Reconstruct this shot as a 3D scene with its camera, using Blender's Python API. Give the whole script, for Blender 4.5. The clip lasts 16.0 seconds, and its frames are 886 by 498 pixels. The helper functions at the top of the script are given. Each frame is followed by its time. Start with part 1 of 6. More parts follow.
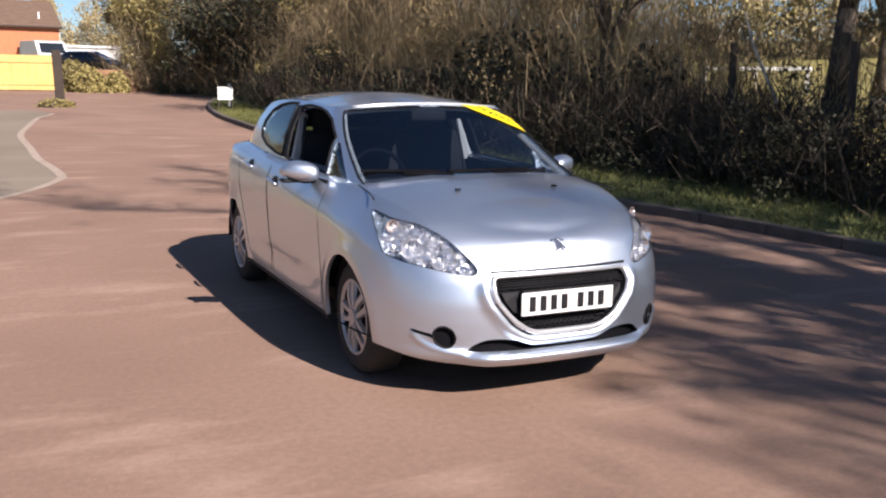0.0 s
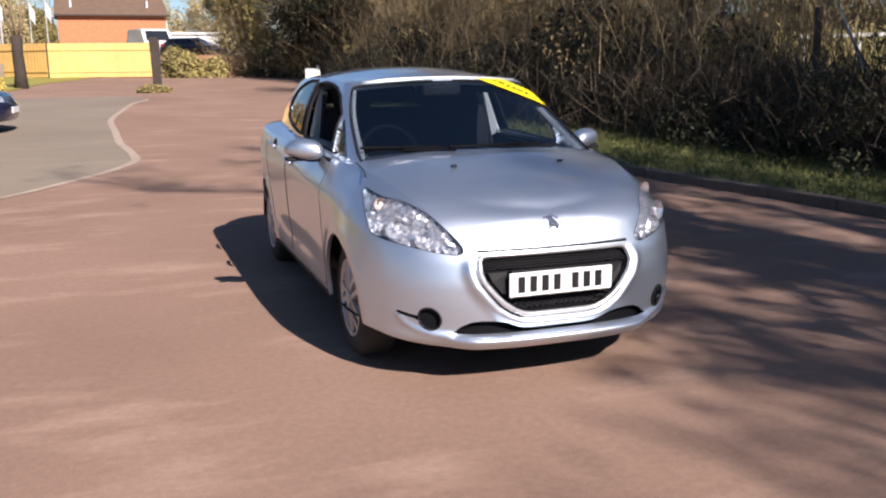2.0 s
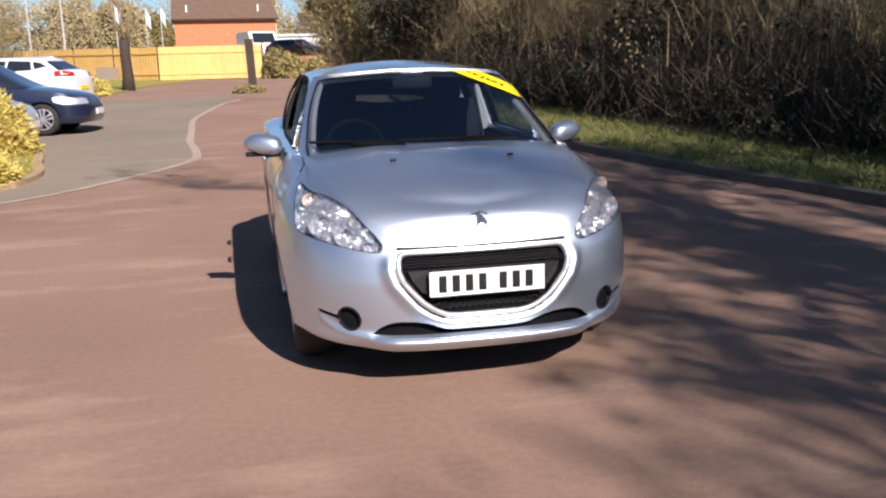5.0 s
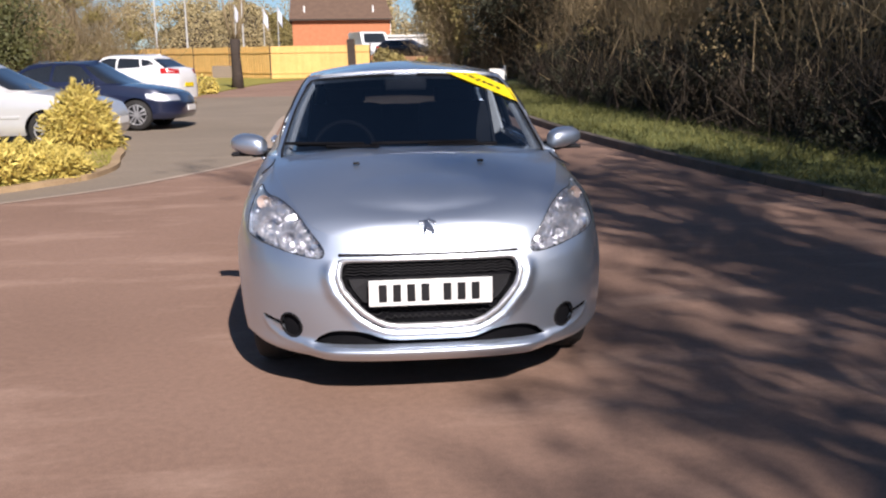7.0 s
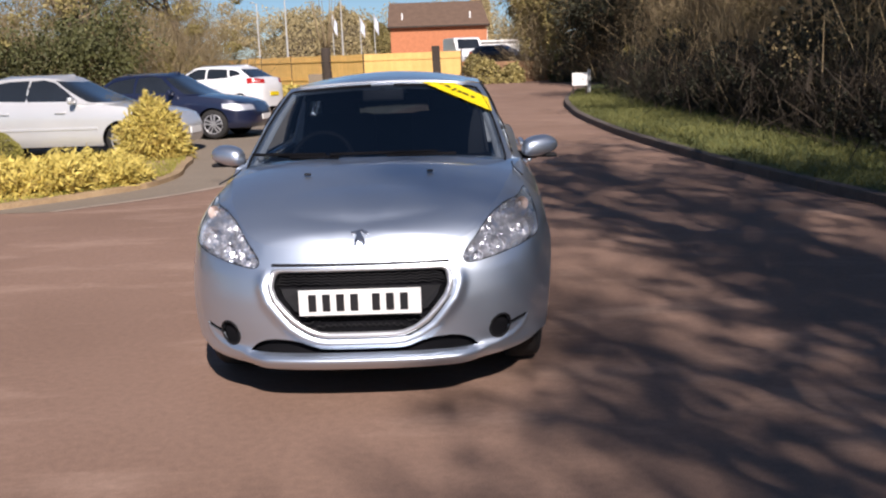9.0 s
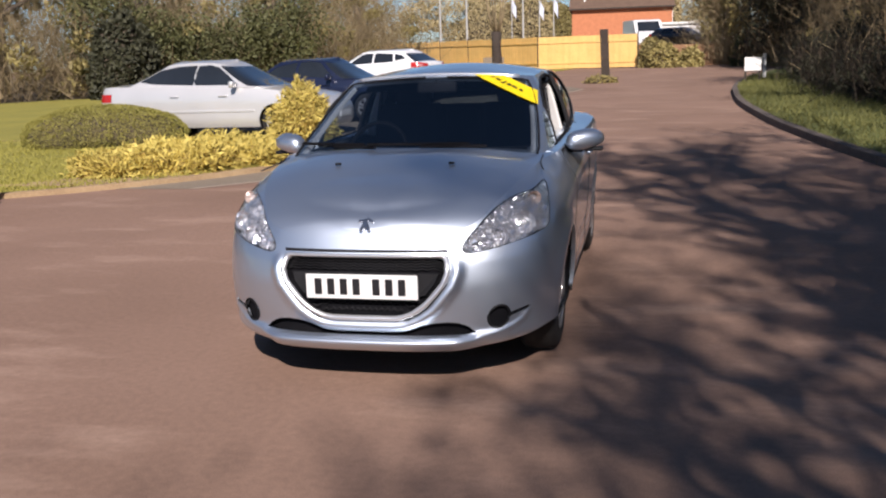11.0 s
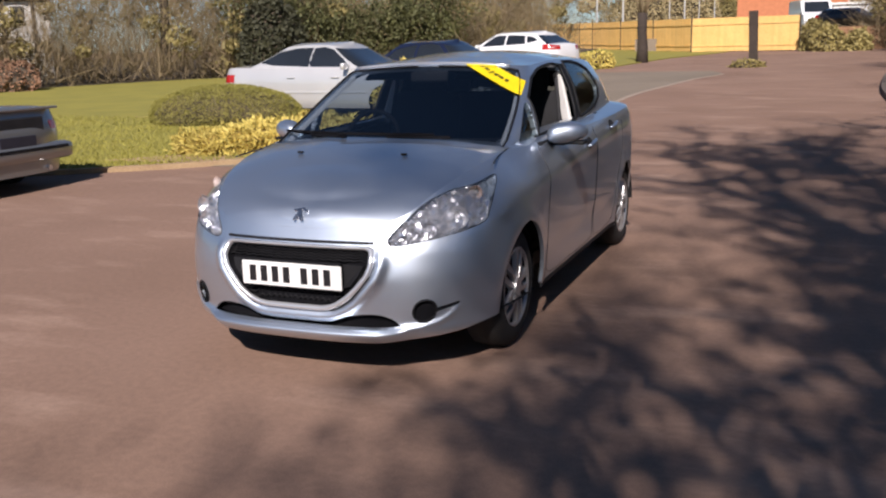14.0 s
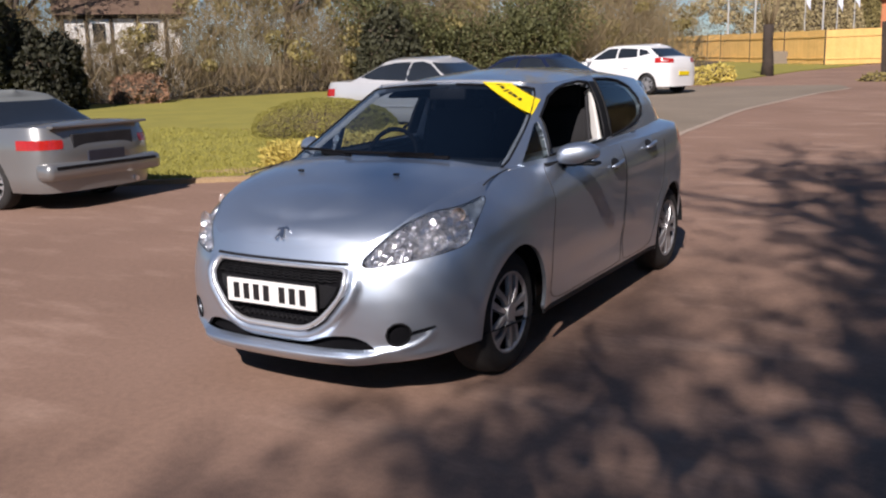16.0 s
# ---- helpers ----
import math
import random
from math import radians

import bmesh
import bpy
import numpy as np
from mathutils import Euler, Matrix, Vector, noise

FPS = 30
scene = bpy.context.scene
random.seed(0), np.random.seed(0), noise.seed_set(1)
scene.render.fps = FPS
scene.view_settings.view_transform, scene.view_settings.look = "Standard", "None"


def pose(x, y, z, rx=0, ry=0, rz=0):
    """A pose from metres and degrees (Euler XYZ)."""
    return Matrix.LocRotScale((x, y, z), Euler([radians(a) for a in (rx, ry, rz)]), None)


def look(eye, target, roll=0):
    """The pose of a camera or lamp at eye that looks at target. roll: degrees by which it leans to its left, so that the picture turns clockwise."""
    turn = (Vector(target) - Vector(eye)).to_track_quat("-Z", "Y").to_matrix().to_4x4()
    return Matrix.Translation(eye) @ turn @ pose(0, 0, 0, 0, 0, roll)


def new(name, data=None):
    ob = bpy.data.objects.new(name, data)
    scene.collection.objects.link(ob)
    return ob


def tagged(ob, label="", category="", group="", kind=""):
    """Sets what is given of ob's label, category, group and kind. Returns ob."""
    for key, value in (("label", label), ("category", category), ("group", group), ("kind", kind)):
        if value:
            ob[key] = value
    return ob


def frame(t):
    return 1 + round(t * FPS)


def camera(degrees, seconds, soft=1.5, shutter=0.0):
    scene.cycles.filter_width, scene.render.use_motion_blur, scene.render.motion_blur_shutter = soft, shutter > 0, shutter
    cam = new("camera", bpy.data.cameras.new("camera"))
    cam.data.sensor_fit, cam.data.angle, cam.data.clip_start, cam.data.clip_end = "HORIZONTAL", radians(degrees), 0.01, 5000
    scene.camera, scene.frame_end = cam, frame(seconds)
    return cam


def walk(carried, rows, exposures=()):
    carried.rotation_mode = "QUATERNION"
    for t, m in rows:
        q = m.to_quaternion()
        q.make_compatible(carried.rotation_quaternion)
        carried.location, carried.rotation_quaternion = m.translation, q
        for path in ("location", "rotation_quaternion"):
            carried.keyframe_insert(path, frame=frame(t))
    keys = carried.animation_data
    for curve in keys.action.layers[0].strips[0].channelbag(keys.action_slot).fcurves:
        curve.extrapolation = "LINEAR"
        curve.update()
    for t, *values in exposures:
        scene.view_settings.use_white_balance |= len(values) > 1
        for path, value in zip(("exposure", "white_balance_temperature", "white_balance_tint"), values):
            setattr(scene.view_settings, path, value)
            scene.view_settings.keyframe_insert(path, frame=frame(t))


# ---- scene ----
cam = camera(51.5, 16.0, soft=2.2)
PATH = [
    (0, (-2.439, -5.716, 1.516), (-1.583, -3.943, 1.165), 0.8),
    (0.5, (-2.296, -5.701, 1.521), (-1.498, -3.903, 1.155), -0.2),
    (1, (-2.116, -5.791, 1.518), (-1.418, -3.955, 1.141), 0.0),
    (1.5, (-2.006, -5.831, 1.505), (-1.336, -3.983, 1.132), -0.2),
    (2, (-1.873, -5.782, 1.486), (-1.227, -3.931, 1.09), -0.7),
    (2.5, (-1.727, -5.755, 1.491), (-1.098, -3.894, 1.116), -0.4),
    (3, (-1.544, -5.814, 1.47), (-0.913, -3.955, 1.085), 0.1),
    (3.5, (-1.417, -5.863, 1.482), (-0.85, -3.984, 1.099), -0.2),
    (6, (-0.668, -5.791, 1.403), (-0.333, -3.859, 1.008), -0.4),
    (6.5, (-0.475, -5.754, 1.42), (-0.199, -3.812, 1.03), 0.7),
    (7, (-0.279, -5.805, 1.417), (-0.105, -3.85, 1.03), -1.0),
    (7.5, (-0.09, -5.92, 1.431), (0.016, -3.957, 1.06), -1.2),
    (8, (0.055, -5.896, 1.421), (0.108, -3.928, 1.064), -2.0),
    (8.5, (0.255, -5.82, 1.43), (0.275, -3.851, 1.08), -1.2),
    (9, (0.456, -5.844, 1.427), (0.406, -3.88, 1.056), -2.0),
    (9.5, (0.671, -5.912, 1.444), (0.491, -3.957, 1.059), -1.4),
    (12, (1.581, -5.777, 1.464), (1.039, -3.899, 1.041), -2.7),
    (12.5, (1.731, -5.648, 1.468), (1.14, -3.791, 1.018), -2.5),
    (13, (1.888, -5.602, 1.478), (1.258, -3.754, 1.046), -2.1),
    (13.5, (2.085, -5.582, 1.479), (1.378, -3.766, 1.03), -1.4),
    (14, (2.217, -5.539, 1.482), (1.457, -3.738, 1.057), -1.5),
    (14.5, (2.315, -5.385, 1.468), (1.555, -3.579, 1.067), -1.5),
    (15, (2.417, -5.257, 1.483), (1.598, -3.478, 1.075), -0.8),
    (15.5, (2.569, -5.198, 1.486), (1.665, -3.457, 1.094), -2.0),
    (16, (2.763, -5.153, 1.494), (1.757, -3.469, 1.102), -1.6),
]
walk(cam, [(t, look(eye, target, roll)) for t, eye, target, roll in PATH],
     [(0, 0.76), (3.5, 0.68), (6, 0.55), (8.5, 0.31), (12, 0.25), (16, 0.21)])

# ---- light ----
SUN = Vector((0.31, -1.30, 1.0)).normalized()
world = bpy.data.worlds.new("sky")
scene.world = world
world.use_nodes = True
wn = world.node_tree.nodes
sky = wn.new("ShaderNodeTexSky")
sky.sky_type = "NISHITA"
sky.sun_disc = False
sky.sun_elevation = math.asin(SUN.z)
sky.sun_rotation = math.atan2(SUN.x, SUN.y)
sky.air_density, sky.dust_density, sky.ozone_density = 0.8, 0.1, 5.0
wn["Background"].inputs["Strength"].default_value = 0.068
world.node_tree.links.new(sky.outputs[0], wn["Background"].inputs["Color"])
sun = new("sun", bpy.data.lights.new("sun", "SUN"))
sun.data.energy, sun.data.angle, sun.data.color = 5.8, radians(0.53), (1.0, 0.90, 0.865)
sun.matrix_world = look(SUN * 50, (0, 0, 0))


# ---- materials ----
def mat(name, base, rough=0.6, metal=0.0, second=None, size=8.0, fine=60.0, bump=0.0, coat=0.0, spread=0.0, vary=0.25, spec=0.5):
    """A surface whose base colour runs between base and second in blotches of 1/size m and grain of 1/fine m; spread: by-object variation."""
    m = bpy.data.materials.new(name)
    m.use_nodes = True
    t = m.node_tree
    n, l, b = t.nodes, t.links, t.nodes["Principled BSDF"]
    b.inputs["Roughness"].default_value, b.inputs["Metallic"].default_value = rough, metal
    b.inputs["Coat Weight"].default_value, b.inputs["Coat Roughness"].default_value = coat, 0.04
    b.inputs["Specular IOR Level"].default_value = spec
    second = second or tuple(c * (1 - vary) for c in base)
    tc = n.new("ShaderNodeTexCoord")
    big, small = n.new("ShaderNodeTexNoise"), n.new("ShaderNodeTexNoise")
    big.inputs["Scale"].default_value, small.inputs["Scale"].default_value = size, fine
    big.inputs["Detail"].default_value, small.inputs["Detail"].default_value = 5, 4
    add, ramp, mix = n.new("ShaderNodeMath"), n.new("ShaderNodeMapRange"), n.new("ShaderNodeMix")
    for tex in (big, small):
        l.new(tc.outputs["Object"], tex.inputs["Vector"])
    l.new(big.outputs["Fac"], add.inputs[0])
    l.new(small.outputs["Fac"], add.inputs[1])
    ramp.inputs["From Min"].default_value, ramp.inputs["From Max"].default_value = 0.7, 1.3
    l.new(add.outputs[0], ramp.inputs["Value"])
    mix.data_type = "RGBA"
    mix.inputs["A"].default_value, mix.inputs["B"].default_value = (*second, 1), (*base, 1)
    l.new(ramp.outputs["Result"], mix.inputs["Factor"])
    out = mix.outputs["Result"]
    if spread:
        info, isl, hsv, val, av = (n.new("ShaderNode" + k) for k in ("ObjectInfo", "NewGeometry", "HueSaturation", "MapRange", "Math"))
        l.new(info.outputs["Random"], av.inputs[0])
        l.new(isl.outputs["Random Per Island"], av.inputs[1])
        av.operation = "ADD"
        val.inputs["From Max"].default_value = 2.0
        val.inputs["To Min"].default_value, val.inputs["To Max"].default_value = 1 - spread, 1 + spread
        l.new(av.outputs[0], val.inputs["Value"])
        l.new(val.outputs["Result"], hsv.inputs["Value"])
        l.new(out, hsv.inputs["Color"])
        out = hsv.outputs["Color"]
    l.new(out, b.inputs["Base Color"])
    if bump:
        bp = n.new("ShaderNodeBump")
        bp.inputs["Strength"].default_value, bp.inputs["Distance"].default_value = bump, 0.01
        l.new(small.outputs["Fac"], bp.inputs["Height"])
        l.new(bp.outputs["Normal"], b.inputs["Normal"])
    return m


def glass(name, tint, rough=0.0, ior=1.7):
    """A thin clear pane: mostly seen through, with a mirror gloss."""
    m = bpy.data.materials.new(name)
    m.use_nodes = True
    t = m.node_tree
    t.nodes.clear()
    n, l = t.nodes, t.links
    o, mx, tr, gl, fr = (n.new("ShaderNode" + k) for k in ("OutputMaterial", "MixShader", "BsdfTransparent", "BsdfGlossy", "Fresnel"))
    tr.inputs["Color"].default_value = (*tint, 1)
    gl.inputs["Roughness"].default_value = rough
    fr.inputs["IOR"].default_value = ior
    l.new(fr.outputs[0], mx.inputs[0])
    l.new(tr.outputs[0], mx.inputs[1])
    l.new(gl.outputs[0], mx.inputs[2])
    l.new(mx.outputs[0], o.inputs["Surface"])
    return m




def worn_tarmac(name, dark, mid, pale, patch=0.5):
    """Old tarmac: broad tonal drifts, pale scuffed patches, stone grain and a slight relief."""
    m = mat(name, mid, 0.92, second=dark, size=0.35, fine=140, bump=0.10, spec=0.25)
    t = m.node_tree
    n, l, b = t.nodes, t.links, t.nodes["Principled BSDF"]
    base = b.inputs["Base Color"].links[0].from_socket
    tc = next(k for k in n if k.type == "TEX_COORD")
    mp, sc, gr = n.new("ShaderNodeMapping"), n.new("ShaderNodeTexNoise"), n.new("ShaderNodeTexNoise")
    mp.inputs["Scale"].default_value, mp.inputs["Rotation"].default_value = (0.55, 1.6, 1), (0, 0, 0.5)
    l.new(tc.outputs["Object"], mp.inputs["Vector"])
    l.new(mp.outputs["Vector"], sc.inputs["Vector"])
    l.new(tc.outputs["Object"], gr.inputs["Vector"])
    sc.inputs["Scale"].default_value, sc.inputs["Detail"].default_value, sc.inputs["Roughness"].default_value = 1.3, 8, 0.62
    gr.inputs["Scale"].default_value, gr.inputs["Detail"].default_value = 26, 6
    r1, r2 = n.new("ShaderNodeMapRange"), n.new("ShaderNodeMapRange")
    r1.inputs["From Min"].default_value, r1.inputs["From Max"].default_value, r1.inputs["To Max"].default_value = 0.52, 0.72, patch
    r2.inputs["From Min"].default_value, r2.inputs["From Max"].default_value = 0.3, 0.75
    r2.inputs["To Min"].default_value, r2.inputs["To Max"].default_value = 0.90, 1.09
    l.new(sc.outputs["Fac"], r1.inputs["Value"])
    l.new(gr.outputs["Fac"], r2.inputs["Value"])
    mx, hs = n.new("ShaderNodeMix"), n.new("ShaderNodeHueSaturation")
    mx.data_type = "RGBA"
    l.new(r1.outputs["Result"], mx.inputs["Factor"])
    l.new(base, mx.inputs["A"])
    mx.inputs["B"].default_value = (*pale, 1)
    l.new(mx.outputs["Result"], hs.inputs["Color"])
    l.new(r2.outputs["Result"], hs.inputs["Value"])
    l.new(hs.outputs["Color"], b.inputs["Base Color"])
    return m


TARMAC = worn_tarmac("tarmac", (0.195, 0.122, 0.088), (0.29, 0.186, 0.139), (0.42, 0.29, 0.222), 0.55)
PARKING = worn_tarmac("parking_tarmac", (0.19, 0.155, 0.118), (0.25, 0.205, 0.158), (0.33, 0.27, 0.21), 0.35)
JOINT = mat("pale_joint", (0.42, 0.335, 0.265), 0.9, second=(0.27, 0.21, 0.165), size=3, fine=40, bump=0.3)
GRASS = mat("grass", (0.29, 0.255, 0.045), 0.9, second=(0.20, 0.185, 0.034), size=1.2, fine=40, bump=0.6)
BLADE = mat("grass_blades", (0.30, 0.27, 0.05), 0.8, second=(0.20, 0.19, 0.036), size=1.0, fine=20, spread=0.3)
# verge greens are set dark: the hedge's shade is put into the colour
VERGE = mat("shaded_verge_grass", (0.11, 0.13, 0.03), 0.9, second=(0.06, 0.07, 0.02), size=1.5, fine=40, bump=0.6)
VERGEBLADE = mat("shaded_verge_blades", (0.135, 0.13, 0.032), 0.8, second=(0.065, 0.07, 0.018), size=1.0, fine=20, spread=0.35)
KERB = mat("kerb_stone", (0.125, 0.10, 0.085), 0.9, second=(0.07, 0.057, 0.048), size=4, fine=50, bump=0.4, spread=0.15)
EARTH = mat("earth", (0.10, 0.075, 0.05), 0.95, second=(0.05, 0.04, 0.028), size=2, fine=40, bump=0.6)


# ---- mesh helpers ----
def thing(name, m=None, label="", category="", group="", kind=""):
    ob = new(name)
    ob.empty_display_size = 0.1
    if m is not None:
        ob.matrix_world = m
    return tagged(ob, label, category, group, kind)


def mesh_from(name, verts, faces, material, smooth=True):
    me = bpy.data.meshes.new(name)
    me.from_pydata([tuple(v) for v in verts], [], [tuple(f) for f in faces])
    me.materials.append(material)
    if smooth:
        me.polygons.foreach_set("use_smooth", [True] * len(me.polygons))
    me.update()
    return me


def part(name, me, parent=None, label="", material=None, smooth=False):
    """Links a mesh or bmesh as one mesh object under a thing or a part."""
    if isinstance(me, bmesh.types.BMesh):
        data = bpy.data.meshes.new(name)
        me.to_mesh(data)
        me.free()
        if material:
            data.materials.append(material)
        if smooth:
            data.polygons.foreach_set("use_smooth", [True] * len(data.polygons))
        me = data
    ob = new(name, me)
    if parent is not None:
        ob.parent = parent
    return tagged(ob, label)


def box(bm, c, s, bevel=0.0, m=None):
    """A box with centre c and sizes s into bm, its edges rounded."""
    got = bmesh.ops.create_cube(bm, size=1.0, matrix=Matrix.LocRotScale(c, None, s))["verts"]
    if bevel:
        es = list({e for v in got for e in v.link_edges})
        r = bmesh.ops.bevel(bm, geom=es, offset=bevel, segments=2, affect="EDGES", profile=0.6)
        got = list({v for f in r["faces"] for v in f.verts} | {v for v in got if v.is_valid})
    if m is not None:
        bmesh.ops.transform(bm, matrix=m, verts=got)
    return bm


def cyl(bm, a, b, r1, r2=None, seg=12):
    """A round bar from a to b."""
    a, b = Vector(a), Vector(b)
    d = b - a
    m = Matrix.Translation((a + b) / 2) @ d.to_track_quat("Z", "Y").to_matrix().to_4x4()
    bmesh.ops.create_cone(bm, cap_ends=True, segments=seg, radius1=r1, radius2=r1 if r2 is None else r2, depth=d.length, matrix=m)
    return bm


def tube(pts, r, seg=8, closed=False):
    """Verts and faces of a tube along points; r is one radius or one for each point."""
    pts = [Vector(p) for p in pts]
    rs = r if isinstance(r, (list, tuple)) else [r] * len(pts)
    vs, fs, n = [], [], len(pts)
    for i, p in enumerate(pts):
        d = (pts[(i + 1) % n if closed else min(i + 1, n - 1)] - pts[(i - 1) % n if closed else max(i - 1, 0)]).normalized()
        side = d.cross(Vector((0, 0, 1)) if abs(d.z) < 0.9 else Vector((1, 0, 0))).normalized()
        up = side.cross(d)
        for k in range(seg):
            a = 2 * math.pi * k / seg
            vs.append(p + (side * math.cos(a) + up * math.sin(a)) * rs[i])
    for i in range(n if closed else n - 1):
        for k in range(seg):
            j = (i + 1) % n
            fs.append((i * seg + k, i * seg + (k + 1) % seg, j * seg + (k + 1) % seg, j * seg + k))
    if not closed:
        fs += [tuple(range(seg))[::-1], tuple((n - 1) * seg + k for k in range(seg))]
    return vs, fs


def curve(*knots):
    """A smooth function through (x, value) knots, level at turning points."""
    xs, ys = np.array([k[0] for k in knots], float), np.array([k[1] for k in knots], float)
    d = np.diff(ys) / np.diff(xs)
    m = np.r_[d[0], np.where(d[:-1] * d[1:] > 0, 2 * d[:-1] * d[1:] / (d[:-1] + d[1:] + 1e-12), 0), d[-1]]

    def f(x):
        x = min(max(float(x), xs[0]), xs[-1])
        i = min(int(np.searchsorted(xs, x, "right")) - 1, len(xs) - 2)
        w = xs[i + 1] - xs[i]
        t = (x - xs[i]) / w
        return float((1 + 2 * t) * (1 - t) ** 2 * ys[i] + t * (1 - t) ** 2 * w * m[i] + t * t * (3 - 2 * t) * ys[i + 1] + t * t * (t - 1) * w * m[i + 1])

    return f


RISE_Y = np.linspace(-2, 122, 497)
RISE_Z = [curve((-2, 0), (0, 0), (3, 0.02), (6, 0.10), (10, 0.20), (17, 0.35), (25, 0.50), (45, 0.87), (90, 1.8), (122, 2.3))(v) for v in RISE_Y]


def rise(x, y):
    """The height of the ground: level round the car, rising behind it."""
    return float(np.interp(y, RISE_Y, RISE_Z))


def strip(name, left, right, ys, lift, material, nx=10, kind="structure", skirt=0.0):
    """A piece of ground between two boundaries x = left(y) and x = right(y), raised by lift, with a skirt down to the ground."""
    vs, fs = [], []
    for y in ys:
        a, b = left(y), right(y)
        for i in range(nx + 1):
            x = a + (b - a) * i / nx
            vs.append((x, y, rise(x, y) + lift))
    for j in range(len(ys) - 1):
        for i in range(nx):
            k = j * (nx + 1) + i
            fs.append((k, k + 1, k + nx + 2, k + nx + 1))
    if skirt:
        rim = [j * (nx + 1) for j in range(len(ys))]
        for col in (0, nx):
            for j in range(len(ys) - 1):
                a, b = rim[j] + col, rim[j + 1] + col
                q = len(vs)
                vs += [(*vs[a][:2], vs[a][2] - skirt), (*vs[b][:2], vs[b][2] - skirt)]
                fs.append((a, b, q + 1, q) if col == 0 else (b, a, q, q + 1))
        for row in (0, len(ys) - 1):
            for i in range(nx):
                a, b = row * (nx + 1) + i, row * (nx + 1) + i + 1
                q = len(vs)
                vs += [(*vs[a][:2], vs[a][2] - skirt), (*vs[b][:2], vs[b][2] - skirt)]
                fs.append((b, a, q, q + 1) if row == 0 else (a, b, q + 1, q))
    ob = new(name, mesh_from(name, vs, fs, material, False))
    return tagged(ob, kind=kind)


# ---- ground ----
def steps(a, b, d):
    return [a + (b - a) * i / max(1, round((b - a) / d)) for i in range(max(1, round((b - a) / d)) + 1)]


YS = [-900, -300, -100, -40] + steps(-20, 60, 2.0) + [70, 80, 100, 120, 160, 300, 1500]
ground = strip("ground", lambda y: -900, lambda y: 900, YS, 0.0, TARMAC, 60)
tagged(ground, "worn reddish-brown tarmac of a yard and lane", "road")
KERB_X = curve((-40, 5.7), (-3, 5.1), (0.4, 4.85), (1.9, 4.75), (3.3, 4.5), (5.2, 4.08), (7.2, 3.75), (9.5, 3.48), (11.7, 3.3), (15.8, 3.2), (20, 3.38), (22.2, 3.55), (29.5, 4.65), (40, 7.5), (60, 14))
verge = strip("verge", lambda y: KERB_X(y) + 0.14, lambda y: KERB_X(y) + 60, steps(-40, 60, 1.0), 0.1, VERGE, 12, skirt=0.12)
tagged(verge, "grass verge, its green darkened for the hedge's shade", "grass")
LAWN_X = curve((3.2, -7.2), (3.8, -6.2), (4.3, -5.45), (4.9, -4.7), (5.5, -4.12), (6.2, -3.68), (7.0, -3.6), (8.2, -3.82), (9.2, -4.0), (9.7, -4.8), (9.9, -10.6), (12, -11.2), (26, -12.5))
lawn = strip("lawn", lambda y: -60 + 0 * y, LAWN_X, steps(3.2, 9.9, 0.25) + steps(10.4, 26, 0.7), 0.06, GRASS, 24, skirt=0.06)
tagged(lawn, "sunlit mown lawn with yellowish spring grass", "grass")
PARK_X = curve((4.4, -4.3), (5.41, -3.18), (6.4, -2.55), (7.3, -2.05), (8.4, -1.73), (9.5, -1.8), (11.1, -1.95), (13, -2.0), (15.6, -2.09), (19.7, -1.78), (22.4, -1.5), (25, -1.0), (27, -1.5))
parking = strip("parking_bay_surface", lambda y: -16, PARK_X, steps(4.4, 27, 0.4), 0.004, PARKING, 30)
tagged(parking, "grey tarmac of the parking bays", "pavement")
joint = strip("surface_joint", lambda y: PARK_X(y), lambda y: PARK_X(y) + 0.13, steps(4.4, 25, 0.25), 0.006, JOINT, 1)
tagged(joint, "pale worn joint between two tarmac surfaces", "road edge")
BEDSOIL = mat("dry_bed_soil", (0.40, 0.285, 0.16), 0.95, second=(0.27, 0.185, 0.105), size=3, fine=40, bump=0.5)
bed = strip("planting_bed", lambda y: LAWN_X(y) - 1.5, lambda y: LAWN_X(y) + 0.02, steps(4.3, 9.85, 0.25), 0.068, BEDSOIL, 6, skirt=0.075)
tagged(bed, "dry brown soil of the planting bed round the shrubs", "flower bed")
edge = strip("lawn_edge", lambda y: -60, lambda y: LAWN_X(y) + 0.02, steps(3.0, 3.35, 0.1), 0.066, BEDSOIL, 24, skirt=0.07)
tagged(edge, "narrow brown soil edge along the front of the lawn", "flower bed")
edge = strip("bed_edge", lambda y: LAWN_X(y) - 0.22, lambda y: LAWN_X(y) + 0.02, steps(3.35, 4.35, 0.2), 0.066, BEDSOIL, 3, skirt=0.07)
tagged(edge, "narrow brown soil edge round the lawn", "flower bed")

# ---- plants ----
BARK = mat("bark", (0.10, 0.075, 0.055), 0.95, second=(0.045, 0.035, 0.027), size=6, fine=50, bump=0.8)
TWIG = mat("bare_twigs", (0.33, 0.25, 0.138), 0.9, second=(0.14, 0.105, 0.058), size=1.5, fine=20, spread=0.45)
# bramble brown is lowered to hold the deep shade at the hedge's foot
BRAMBLE = mat("shade_dark_bramble_twigs", (0.065, 0.046, 0.028), 0.9, second=(0.024, 0.017, 0.011), size=0.8, fine=20, spread=0.6)
DEADLEAF = mat("brown_dead_leaves", (0.40, 0.295, 0.13), 0.85, second=(0.11, 0.08, 0.04), size=0.7, fine=8, spread=0.6)
# evergreen colour, darkened further for the hedge's shaded inside
IVY = mat("shade_dark_evergreen_leaves", (0.040, 0.040, 0.017), 0.75, second=(0.017, 0.018, 0.009), size=1.2, fine=10, spread=0.5)
